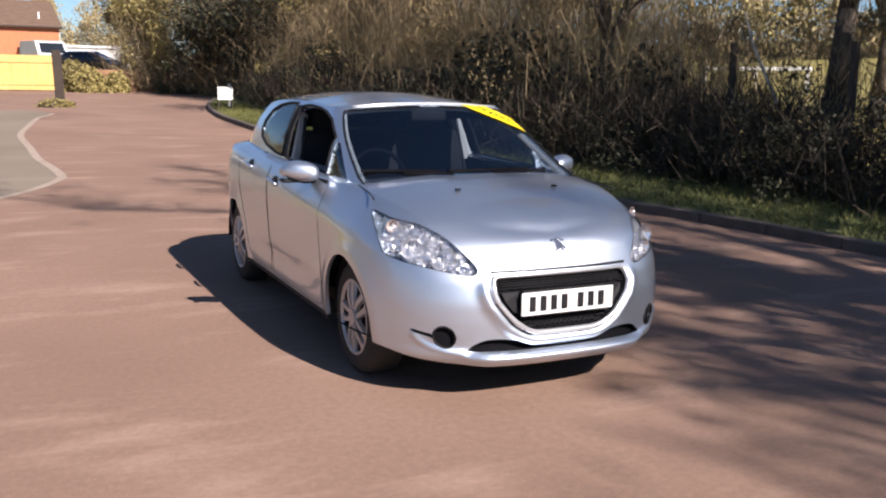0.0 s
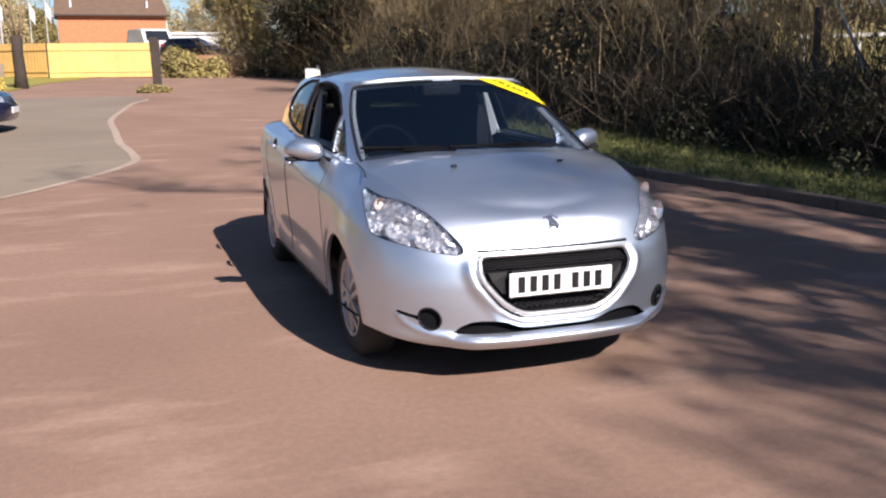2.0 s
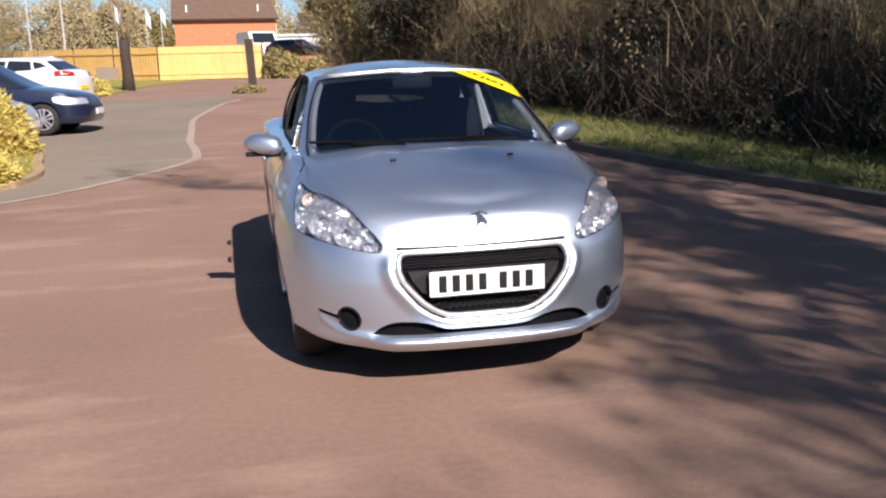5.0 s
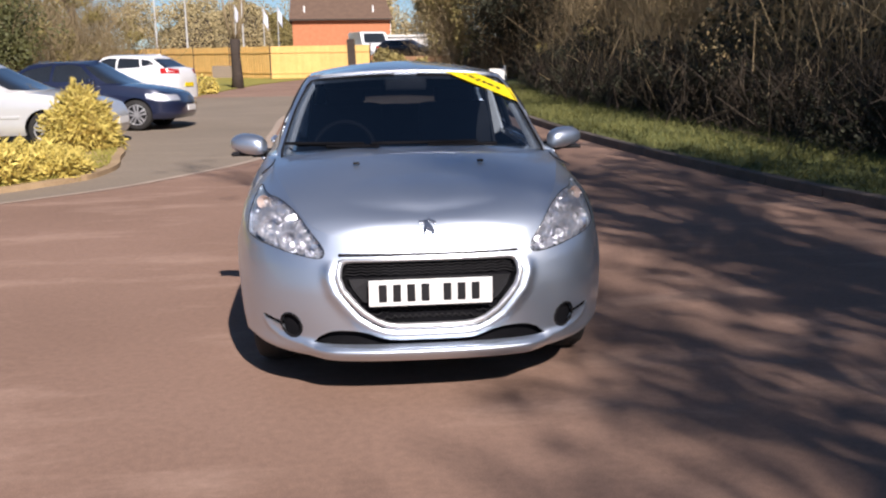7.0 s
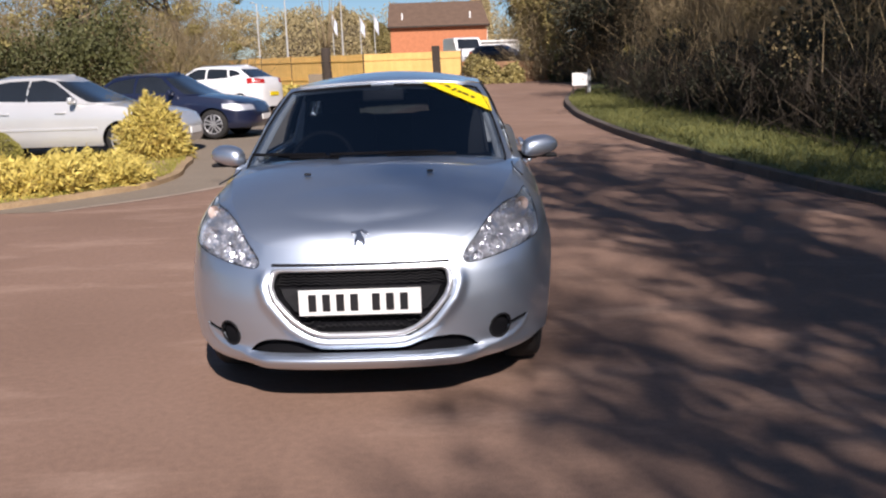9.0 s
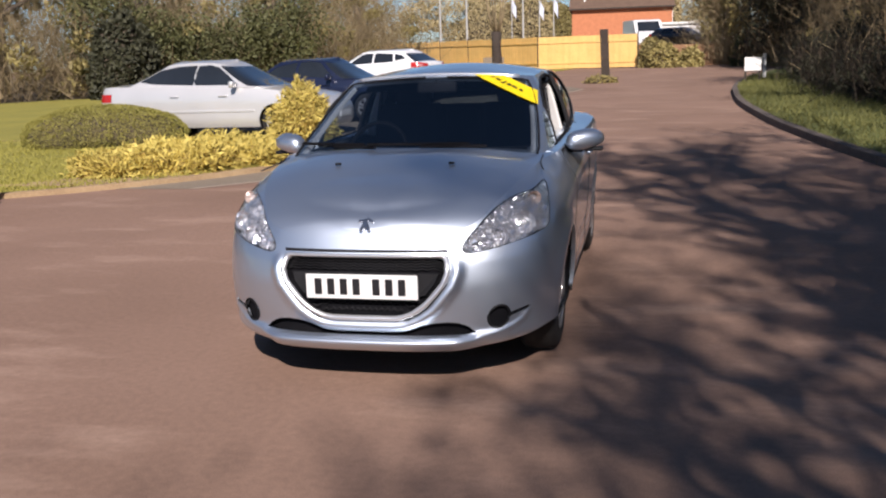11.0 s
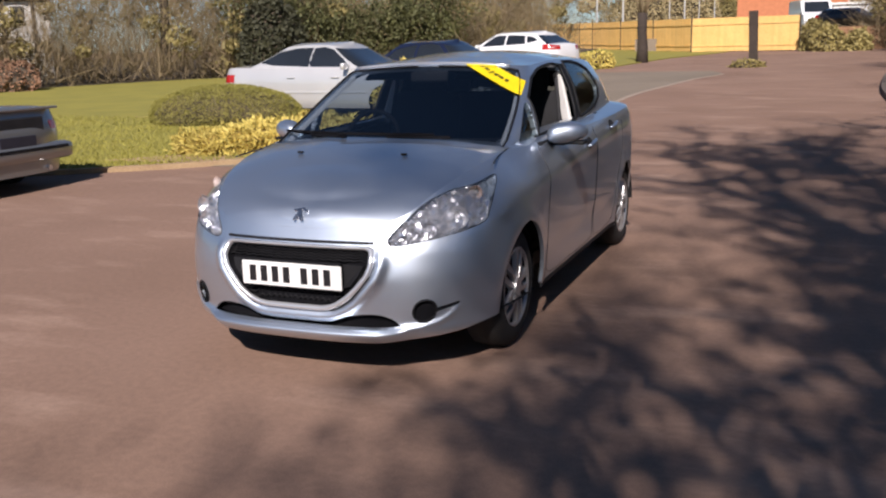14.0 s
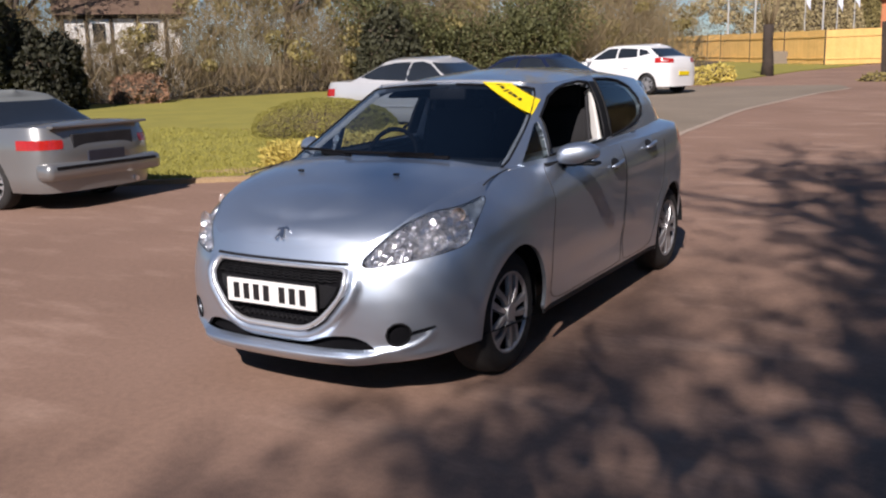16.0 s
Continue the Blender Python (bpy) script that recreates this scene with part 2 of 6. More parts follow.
OLIVE = mat("olive_spring_leaves", (0.30, 0.245, 0.085), 0.7, second=(0.16, 0.13, 0.045), size=0.8, fine=8, spread=0.45)
CONIFER = mat("conifer_leaves", (0.115, 0.115, 0.036), 0.7, second=(0.05, 0.055, 0.018), size=1.0, fine=8, spread=0.45)
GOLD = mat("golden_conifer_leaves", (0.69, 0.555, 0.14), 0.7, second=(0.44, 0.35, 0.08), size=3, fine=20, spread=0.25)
# darker copy of GOLD for the shade deep between the leaves
GOLDIN = mat("golden_shaded_heart", (0.36, 0.26, 0.055), 0.9, second=(0.17, 0.12, 0.03), size=8, fine=30, bump=0.8)
CLIPPED = mat("clipped_hedge_leaves", (0.30, 0.27, 0.055), 0.65, second=(0.19, 0.175, 0.036), size=2, fine=15, spread=0.15)
HAZEL = mat("tan_spring_woodland", (0.46, 0.375, 0.19), 0.8, second=(0.28, 0.23, 0.12), size=0.15, fine=2, spread=0.35)
rng = np.random.default_rng(7)


def quads(name, P, material, smooth=False):
    """A mesh of separate quads from an array (n, 4, 3)."""
    P = np.asarray(P, np.float32)
    n = len(P)
    me = bpy.data.meshes.new(name)
    me.vertices.add(4 * n)
    me.vertices.foreach_set("co", P.reshape(-1))
    me.loops.add(4 * n)
    me.loops.foreach_set("vertex_index", np.arange(4 * n, dtype=np.int32))
    me.polygons.add(n)
    me.polygons.foreach_set("loop_start", np.arange(0, 4 * n, 4, dtype=np.int32))
    me.polygons.foreach_set("loop_total", np.full(n, 4, dtype=np.int32))
    me.materials.append(material)
    me.update(calc_edges=True)
    return me


def unit(a):
    return a / np.linalg.norm(a, axis=-1, keepdims=True).clip(1e-9)


def leaf_quads(c, size, flat=0.0, slim=0.55, droop=None):
    """Small leaves at centres c, turned at random; flat: how much they lie level."""
    n = len(c)
    a = unit(rng.normal(size=(n, 3)))
    a[:, 2] *= 1 - flat
    if droop is not None:
        a = a * 0.55 + droop
    a = unit(a)
    b = unit(np.cross(a, rng.normal(size=(n, 3))))
    s = (size * rng.uniform(0.6, 1.4, n))[:, None]
    return np.stack([c - a * s, c + b * s * slim, c + a * s, c - b * s * slim], 1)


def twig_quads(p, q, r, sides=3):
    """Thin sticks from p to q: three-sided, or one narrow blade each."""
    d = unit(q - p)
    u = unit(np.cross(d, rng.normal(size=d.shape)))
    w = np.cross(d, u)
    r = np.broadcast_to(np.asarray(r, float).reshape(-1, 1), (len(p), 1))
    out = []
    k = [(math.cos(2 * math.pi * i / 3), math.sin(2 * math.pi * i / 3)) for i in range(3)]
    if sides == 1:
        return np.stack([p - u * r, p + u * r, q + u * r * 0.4, q - u * r * 0.4], 1)
    for i in range(3):
        (c0, s0), (c1, s1) = k[i], k[(i + 1) % 3]
        o0, o1 = u * c0 + w * s0, u * c1 + w * s1
        out.append(np.stack([p + o0 * r, p + o1 * r, q + o1 * r * 0.4, q + o0 * r * 0.4], 1))
    return np.concatenate(out)


def branches(base, height, spread, levels, seed, lean=(0, 0)):
    """The limbs of a tree as arrays of starts, ends and radii, level by level."""
    g = np.random.default_rng(seed)
    segs = []

    def grow(p, d, length, r, level):
        n = 5 if level == 0 else 3
        pts = [p]
        for i in range(n):
            d = unit(d + g.normal(size=3) * (0.10 if level == 0 else 0.20) + np.array([0, 0, 0.06]))
            q = pts[-1] + d * length / n
            segs.append((pts[-1], q, r * (1 - 0.75 * i / n), level))
            pts.append(q)
            if level < levels and (i >= 1 or level > 0):
                for _ in range(g.integers(2, 4)):
                    az = g.uniform(0, 2 * math.pi)
                    out = np.array([math.cos(az), math.sin(az), g.uniform(0.2, 0.9)])
                    grow(q, unit(d * 0.5 + unit(out) * spread), length * g.uniform(0.38, 0.55), r * (0.5 if level else 0.42), level + 1)

    grow(np.array(base, float), unit(np.array([lean[0], lean[1], 1.0])), height * 0.72, height * 0.022, 0)
    return segs


def tree(x, y, height, seed, spread=0.9, levels=3, leaf=None, leaves=0, label="", lean=(0, 0), leaf_size=0.05, thick=1.0, name="tree"):
    """A bare or leafy tree: thing > trunk, crown."""
    t = thing(name, None, label, "tree")
    t.location = (x, y, rise(x, y) - 0.05)
    segs = branches((0, 0, 0), height, spread, levels, seed, lean)
    p, q = np.array([s[0] for s in segs]), np.array([s[1] for s in segs])
    r, lv = np.array([s[2] for s in segs]) * thick, np.array([s[3] for s in segs])
    vs, fs = [], []
    for a, b, rr in zip(p[lv <= 1], q[lv <= 1], r[lv <= 1]):
        v, f = tube([a, b], [rr, rr * 0.82], 7)
        fs += [tuple(k + len(vs) for k in g) for g in f]
        vs += v
    part("trunk", mesh_from("trunk", vs, fs, BARK), t)
    cr = part("crown", quads("crown", twig_quads(p[lv > 1], q[lv > 1], np.maximum(r[lv > 1], 0.006)), TWIG), t)
    if leaves:
        tip = q[lv >= levels - 1]
        c = tip[rng.integers(0, len(tip), leaves)] + rng.normal(size=(leaves, 3)) * 0.30
        part("foliage", quads("foliage", leaf_quads(c, leaf_size), leaf), t)
    return t


def thicket(name, line, width, height, twigs, leaves, leaf, label, low_leaf=0.5, leaf_size=0.06, seed=1, twig_len=1.3, mat_twig=None, clump=1.0, lean=0.45, thin=1.0):
    """A wild hedge along a line of (x, y): upright bare stems and twigs with clumps of leaves, one object of stuff."""
    g = np.random.default_rng(seed)
    L = np.array(line, float)
    d = np.r_[0, np.cumsum(np.hypot(*np.diff(L, axis=0).T))]

    def ground_points(n):
        t = g.uniform(0, d[-1], n)
        x, y = np.interp(t, d, L[:, 0]), np.interp(t, d, L[:, 1])
        return x + g.normal(size=n) * width * 0.4, y + g.normal(size=n) * width * 0.4, t

    x, y, t = ground_points(twigs)
    gz = np.interp(y, RISE_Y, RISE_Z)
    top = height * (0.75 + 0.25 * np.sin(t * 0.55 + seed) * np.sin(t * 0.23 + 2 * seed))
    z0 = gz + top * g.uniform(0, 0.85, twigs) ** 1.2
    p = np.stack([x, y, z0], 1)
    v = np.stack([g.normal(size=twigs) * lean, g.normal(size=twigs) * lean, g.uniform(0.2, 1.2, twigs)], 1)
    q = p + unit(v) * (twig_len * g.uniform(0.3, 1.2, twigs))[:, None]
    tw = quads(name, twig_quads(p, q, thin * g.uniform(0.004, 0.010, twigs) * (1 + 0.6 * (z0 - gz < 1.2)), 1), mat_twig or TWIG)
    ob = tagged(new(name, tw), label, "hedge", kind="stuff")
    n_c = max(6, int(leaves / 160 / clump**0.5))
    cx, cy, ct = ground_points(n_c)
    ch = height * (0.75 + 0.25 * np.sin(ct * 0.55 + seed))
    cz = np.interp(cy, RISE_Y, RISE_Z) + ch * g.uniform(0.02, 1.0, n_c) ** (1.0 / low_leaf - 0.6)
    k = g.integers(0, n_c, leaves)
    sc = clump * g.uniform(0.25, 0.75, n_c)[k][:, None]
    c = np.stack([cx, cy, cz], 1)[k] + unit(g.normal(size=(leaves, 3))) * (g.uniform(0.2, 1, leaves) ** 0.5)[:, None] * sc * (1, 1, 0.8)
    c[:, 2] = np.maximum(c[:, 2], 0.03 + np.interp(c[:, 1], RISE_Y, RISE_Z))
    lf = quads(name + "_leaves", leaf_quads(c, leaf_size), leaf)
    o2 = tagged(new(name + "_foliage", lf), label.replace("twigs", "leaves"), "foliage", kind="stuff")
    return ob, o2


def shrub(name, m, radii, leaves, leaf, leaf_size, label, seed, lumps=0.12, freq=2.2, flat=0.0, core=EARTH, category="bush", slim=0.55, cone=0.0):
    """A dense bush: a lumpy heart, coloured dark in place of the shade inside, with many small leaves over it."""
    s = thing(name, m, label, category)
    bm = bmesh.new()
    bmesh.ops.create_icosphere(bm, subdivisions=4, radius=1.0)
    for v in bm.verts:
        k = 1 + lumps * noise.noise(v.co * freq + Vector((seed, 0, 0))) + 0.5 * lumps * noise.noise(v.co * freq * 2.7)
        k2 = k * (1 - cone * max(v.co.z, 0) ** 1.3)
        v.co = Vector((v.co.x * radii[0] * k2, v.co.y * radii[1] * k2, max(v.co.z, -0.35) * radii[2] * k + 0.33 * radii[2]))
    tri = [(f.calc_area(), [v.co.copy() for v in f.verts], f.normal.copy()) for f in bm.faces]
    area = np.array([a for a, *_ in tri])
    pick = rng.choice(len(tri), leaves, p=area / area.sum())
    w = rng.dirichlet((1, 1, 1), leaves)
    P = np.array([[tuple(c) for c in t[1]] for t in tri])[pick]
    c = (P * w[:, :, None]).sum(1)
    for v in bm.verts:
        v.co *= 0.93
    # core colour gives the shaded depth behind the leaves
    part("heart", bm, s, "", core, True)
    nrm = unit(c / (np.array(radii) ** 2))
    part("leaves", quads("leaves", leaf_quads(c + nrm * rng.normal(0.015, leaf_size * 0.8, leaves)[:, None], leaf_size, flat, slim, nrm * 0.8 + np.array((0, 0, -0.25)) if slim < 0.5 else None), leaf), s)
    return s

# ---- the car ----
PAINT = mat("silver_paint", (0.60, 0.67, 0.765), 0.43, 0.95, second=(0.56, 0.625, 0.715), size=1.5, fine=900, coat=1.0)
BLACK = mat("black_plastic", (0.012, 0.012, 0.014), 0.6, second=(0.007, 0.007, 0.008), size=10, fine=200, bump=0.1, spec=0.2)
MATT = mat("matt_black", (0.009, 0.009, 0.011), 0.9, second=(0.005, 0.005, 0.006), size=10, fine=200, spec=0.06)
TRIM = mat("dark_grey_trim", (0.030, 0.030, 0.034), 0.7, second=(0.018, 0.018, 0.02), size=6, fine=150, bump=0.15, spec=0.2)
SEATC = mat("seat_cloth", (0.014, 0.014, 0.016), 0.95, second=(0.008, 0.008, 0.009), size=10, fine=300, bump=0.2)
PALE = mat("pale_grey_trim", (0.70, 0.69, 0.67), 0.6, second=(0.62, 0.61, 0.59), size=5, fine=120)
PILLARC = mat("grey_pillar_trim", (0.40, 0.41, 0.43), 0.6, second=(0.34, 0.35, 0.37), size=5, fine=120)
RUBBER = mat("tyre_rubber", (0.013, 0.0125, 0.012), 0.85, second=(0.022, 0.020, 0.019), size=12, fine=90, bump=0.3)
ALLOY = mat("wheel_silver", (0.50, 0.50, 0.51), 0.38, 0.6, second=(0.40, 0.40, 0.41), size=8, fine=80)
CHROME = mat("chrome", (0.70, 0.70, 0.72), 0.30, 1.0, second=(0.72, 0.72, 0.74), size=20, fine=90)
BRIGHT = mat("satin_surround", (0.72, 0.73, 0.75), 0.28, 0.7, second=(0.66, 0.67, 0.69), size=10, fine=90)
LAMPW = mat("lamp_reflector", (0.95, 0.95, 0.98), 0.2, 0.6, second=(0.48, 0.49, 0.54), size=38, fine=55, bump=1.0)
FACET = mat("lamp_facets", (0.86, 0.87, 0.91), 0.2, 0.84, second=(0.40, 0.41, 0.46), size=30, fine=55)
LAMPEND = mat("lamp_end_panel", (0.34, 0.40, 0.48), 0.3, 0.6, second=(0.26, 0.31, 0.38), size=20, fine=55)
MIRROR = mat("mirror_glass", (0.9, 0.9, 0.9), 0.01, 1.0, vary=0.02)
AMBER = mat("pale_amber_bowl", (0.86, 0.74, 0.68), 0.2, 0.6, second=(0.70, 0.55, 0.48), size=20, fine=80)
RED = mat("red_lens", (0.45, 0.02, 0.015), 0.15, second=(0.3, 0.012, 0.01), size=20, fine=80, coat=0.5)
WHITE = mat("plate_white", (0.82, 0.82, 0.80), 0.4, second=(0.74, 0.74, 0.72), size=12, fine=100)
YELLOW = mat("yellow_film", (0.85, 0.66, 0.01), 0.4, second=(0.75, 0.56, 0.008), size=6, fine=80)
INK = mat("black_ink", (0.012, 0.012, 0.014), 0.4, vary=0.1)
SCREEN = glass("windscreen_glass", (0.34, 0.40, 0.47), 0.0, 2.0)
SIDEGL = glass("side_glass", (0.40, 0.46, 0.46))
LENS = glass("lamp_lens", (0.95, 0.96, 0.97), 0.02)

FRONT_Y, REAR_Y, AXLE, HUB_Z = -1.2, 1.15, 1.269, 0.305
NOSE = curve((0.16, -1.93), (0.20, -2.015), (0.245, -2.055), (0.29, -2.045), (0.36, -2.05), (0.48, -2.055), (0.58, -2.04), (0.64, -2.015), (0.70, -1.985), (0.74, -1.955), (0.80, -1.90), (1.1, -1.6))
TAIL = curve((0.2, 1.80), (0.4, 1.87), (0.6, 1.86), (0.8, 1.82), (1.0, 1.76), (1.2, 1.7))
GIRTH = curve((0.15, 0.80), (0.2, 0.83), (0.26, 0.852), (0.36, 0.866), (0.5, 0.87), (0.62, 0.868), (0.72, 0.858), (0.82, 0.845), (0.92, 0.82), (1.0, 0.79), (1.1, 0.765))
SHOULDER = curve((-2.0, 0.695), (-1.93, 0.735), (-1.85, 0.785), (-1.7, 0.86), (-1.5, 0.917), (-1.2, 0.962), (-0.9, 0.98), (0, 0.992), (0.8, 1.008), (1.3, 1.03), (1.7, 1.045), (1.9, 1.02))
SILL = curve((-2.1, 0.197), (-1.97, 0.202), (-1.9, 0.213), (-1.8, 0.227), (-1.6, 0.255), (-1.4, 0.24), (-1.0, 0.215), (1.0, 0.215), (1.45, 0.25), (1.62, 0.35), (1.9, 0.37))
CURL = curve((-2.1, 0.02), (-1.95, 0.04), (-1.75, 0.14), (-1.5, 0.17), (-1.2, 0.125), (-0.9, 0.05), (1.9, 0.03))


CREASE = curve((-2.1, 0.76), (-1.3, 0.785), (-0.93, 0.812), (-0.6, 0.836), (0.5, 0.945), (1.2, 0.995), (1.9, 1.0))
CREASED = curve((-1.7, 0.0), (-1.45, 0.10), (-1.0, 0.85), (-0.8, 1.0), (1.3, 1.0), (1.9, 0.5))
# outlines on the lower body, in metres along it from the nose and up
grille_o = [(-0.02, 0.636), (0.2, 0.636), (0.405, 0.634), (0.422, 0.626), (0.426, 0.600), (0.424, 0.557), (0.404, 0.508), (0.36, 0.455), (0.312, 0.402), (0.26, 0.366), (0.205, 0.344), (0.16, 0.338), (-0.02, 0.337)]
grille_i = [(-0.02, 0.620), (0.2, 0.620), (0.385, 0.619), (0.398, 0.612), (0.400, 0.592), (0.397, 0.555), (0.375, 0.506), (0.335, 0.462), (0.286, 0.420), (0.235, 0.386), (0.190, 0.368), (0.15, 0.362), (-0.02, 0.361)]


def girth(z, y):
    """Half the body's width at a height: below the crease it falls away slowly, above it folds inwards to the windows."""
    u, g, w = z - CREASE(y), GIRTH(z), CREASED(y)
    fold = 0.018 * math.log(1 + math.exp(max(min(u / 0.018, 30), -30)))
    side = 0.869 - 0.40 * fold + 0.05 * min(0, u) + 0.06 * min(0, z - 0.40)
    return g + (side - g) * w


def ease(a, b, t):
    t = min(max((t - a) / (b - a), 0.0), 1.0)
    return t * t * (3 - 2 * t)


def away(p, line):
    """The distance of a point from an open line."""
    a, b = np.array(line[:-1]), np.array(line[1:])
    t = (((p - a) * (b - a)).sum(1) / ((b - a) ** 2).sum(1)).clip(0, 1)
    return float(np.sqrt((((a + (b - a) * t[:, None]) - p) ** 2).sum(1).min()))


MOUTH = grille_o[3:]
FOG_LIP = [(0.545, 0.262), (0.62, 0.268), (0.70, 0.285), (0.755, 0.315), (0.78, 0.345)]


def relief(s, z):
    """How far the front bumper stands proud: the chin's lip, the band round the grille, the lip below the fog lamp."""
    if s > 0.9 or z > 0.68:
        return 0.0
    r = 0.050 * ease(0.268, 0.252, z) * (1 - ease(0.42, 0.60, s))
    p = np.array((s, z))
    if s < 0.56 and z > 0.27:
        r += 0.024 * math.exp(-(((away(p, MOUTH) - 0.026) / 0.024) ** 2)) * (1 - ease(0.56, 0.64, z)) * ease(0.272, 0.30, z)
    if 0.5 < s and z < 0.42:
        d = away(p, FOG_LIP)
        r += 0.010 * math.exp(-((d / 0.014) ** 2))
    return r


def outline(w, front, rear, nf, nr, count, yf, yr):
    """Half an outline in plan from the nose round to the tail: x, y and how each point is named (corner angle or y)."""
    q = [("f", a) for a in np.linspace(0, math.pi / 2, 160)] + [("s", y) for y in np.linspace(yf, yr, 160)[1:-1]] + [("r", a) for a in np.linspace(math.pi / 2, 0, 120)]
    p = np.array([spot(k, a, w, front, rear, nf, nr, yf, yr) for k, a in q])
    d = np.r_[0, np.cumsum(np.hypot(*np.diff(p, axis=0).T))]
    return q, p, d


def spot(k, a, w, front, rear, nf, nr, yf, yr):
    if k == "s":
        return w, a
    c, s = abs(math.cos(a)), abs(math.sin(a))
    if k == "f":
        return w * s ** (2 / nf), yf - (yf - front) * c ** (2 / nf)
    return w * s ** (2 / nr), yr + (rear - yr) * c ** (2 / nr)


LOWQ, LOWP, LOWD = outline(0.868, -2.05, 1.86, 3.0, 3.6, 0, FRONT_Y, REAR_Y)


def named(q, d, s):
    i = min(max(int(np.searchsorted(d, s, "right")) - 1, 0), len(d) - 2)
    t = min(max((s - d[i]) / max(d[i + 1] - d[i], 1e-9), 0), 1)
    (k, a), (k2, b) = q[i], q[i + 1]
    if k != k2:
        return (k, a) if t < 0.5 else (k2, b)
    return k, a + (b - a) * t


def low(s, v):
    """A point of the lower body: s metres along the outline from the nose, v from the sill (0) to the shoulder (1)."""
    k, a = named(LOWQ, LOWD, s)
    x0, y0 = spot(k, a, 0.868, -2.05, 1.86, 3.0, 3.6, FRONT_Y, REAR_Y)
    z = SILL(y0) + (SHOULDER(y0) - SILL(y0)) * v
    x, y = spot(k, a, girth(z, y0), NOSE(z), TAIL(z), 2.85 - 0.3 * max(0, v - 0.4), 3.6, FRONT_Y, REAR_Y)
    if k == "f":
        z = SILL(y0) + (SHOULDER(y) - SILL(y0)) * v
    if v > 0.7:
        x *= 1 - CURL(y) * ((v - 0.7) / 0.3) ** 2
    for hub in (-AXLE, AXLE):
        r = math.hypot(y - hub, z - HUB_Z)
        if k != "r" and x > 0.6:
            x += 0.012 * math.exp(-(((r - 0.35) / 0.06) ** 2))
    if k == "s":
        x -= 0.012 * math.exp(-(((z - 0.40) / 0.07) ** 2)) * math.exp(-((y / 0.75) ** 4))
    if k == "f":
        out = relief(s, z)
        if out:
            n = Vector(((x / 0.868) ** 1.9 / 0.868, -(max(FRONT_Y - y, 0) / 0.85) ** 1.9 / 0.85)).normalized()
            x, y = x + n.x * out, y + n.y * out
    return Vector((x, y, z))


LOW_LEN = float(LOWD[-1])
SIDE_S = float(LOWD[159])


def s_of_x(x):
    return float(np.interp(x, LOWP[:160, 0], LOWD[:160]))


def s_of_y(y):
    return SIDE_S + (y - FRONT_Y)


GF, GR = curve((0, -0.60), (1, -0.14)), curve((0, 1.2), (1, 1.15))
GNOSE, GTAIL = curve((0, -1.25), (0.5, -0.80), (1, -0.40)), curve((0, 1.74), (0.6, 1.64), (1, 1.50))
GW = curve((0, 0.738), (0.3, 0.706), (0.6, 0.666), (0.92, 0.592), (1, 0.565))
GTOP = curve((-0.5, 1.405), (-0.2, 1.41), (0.3, 1.432), (0.9, 1.425), (1.3, 1.395), (1.6, 1.345))
TOPQ, TOPP, TOPD = outline(0.68, -0.95, 1.66, 5.0, 5.0, 0, -0.40, 1.18)
TOP_LEN = float(TOPD[-1])
EDGE_S, PILLAR_S = (float(np.interp(0.68 * w, TOPP[:160, 0], TOPD[:160])) for w in (0.935, 0.962))


def high(s, v):
    """A point of the glasshouse: s metres along its outline, v from the belt (0) to the roof rail (1)."""
    k, a = named(TOPQ, TOPD, s)
    if k == "s":
        f = (a + 0.40) / 1.58
        a = GF(v) + (GR(v) - GF(v)) * f
    x, y = spot(k, a, GW(v), GNOSE(v), GTAIL(v), 5.0, 5.0, GF(v), GR(v))
    x *= 1 - 0.07 * min(max((y - 0.2) / 1.3, 0), 1) ** 1.6
    zb = 0.955 + 0.06 * min(max((y + 0.4) / 1.6, 0), 1)
    zt = GTOP(y) - 0.035 * (x / 0.6) ** 2
    return Vector((x, y, zb + (zt - zb) * v))


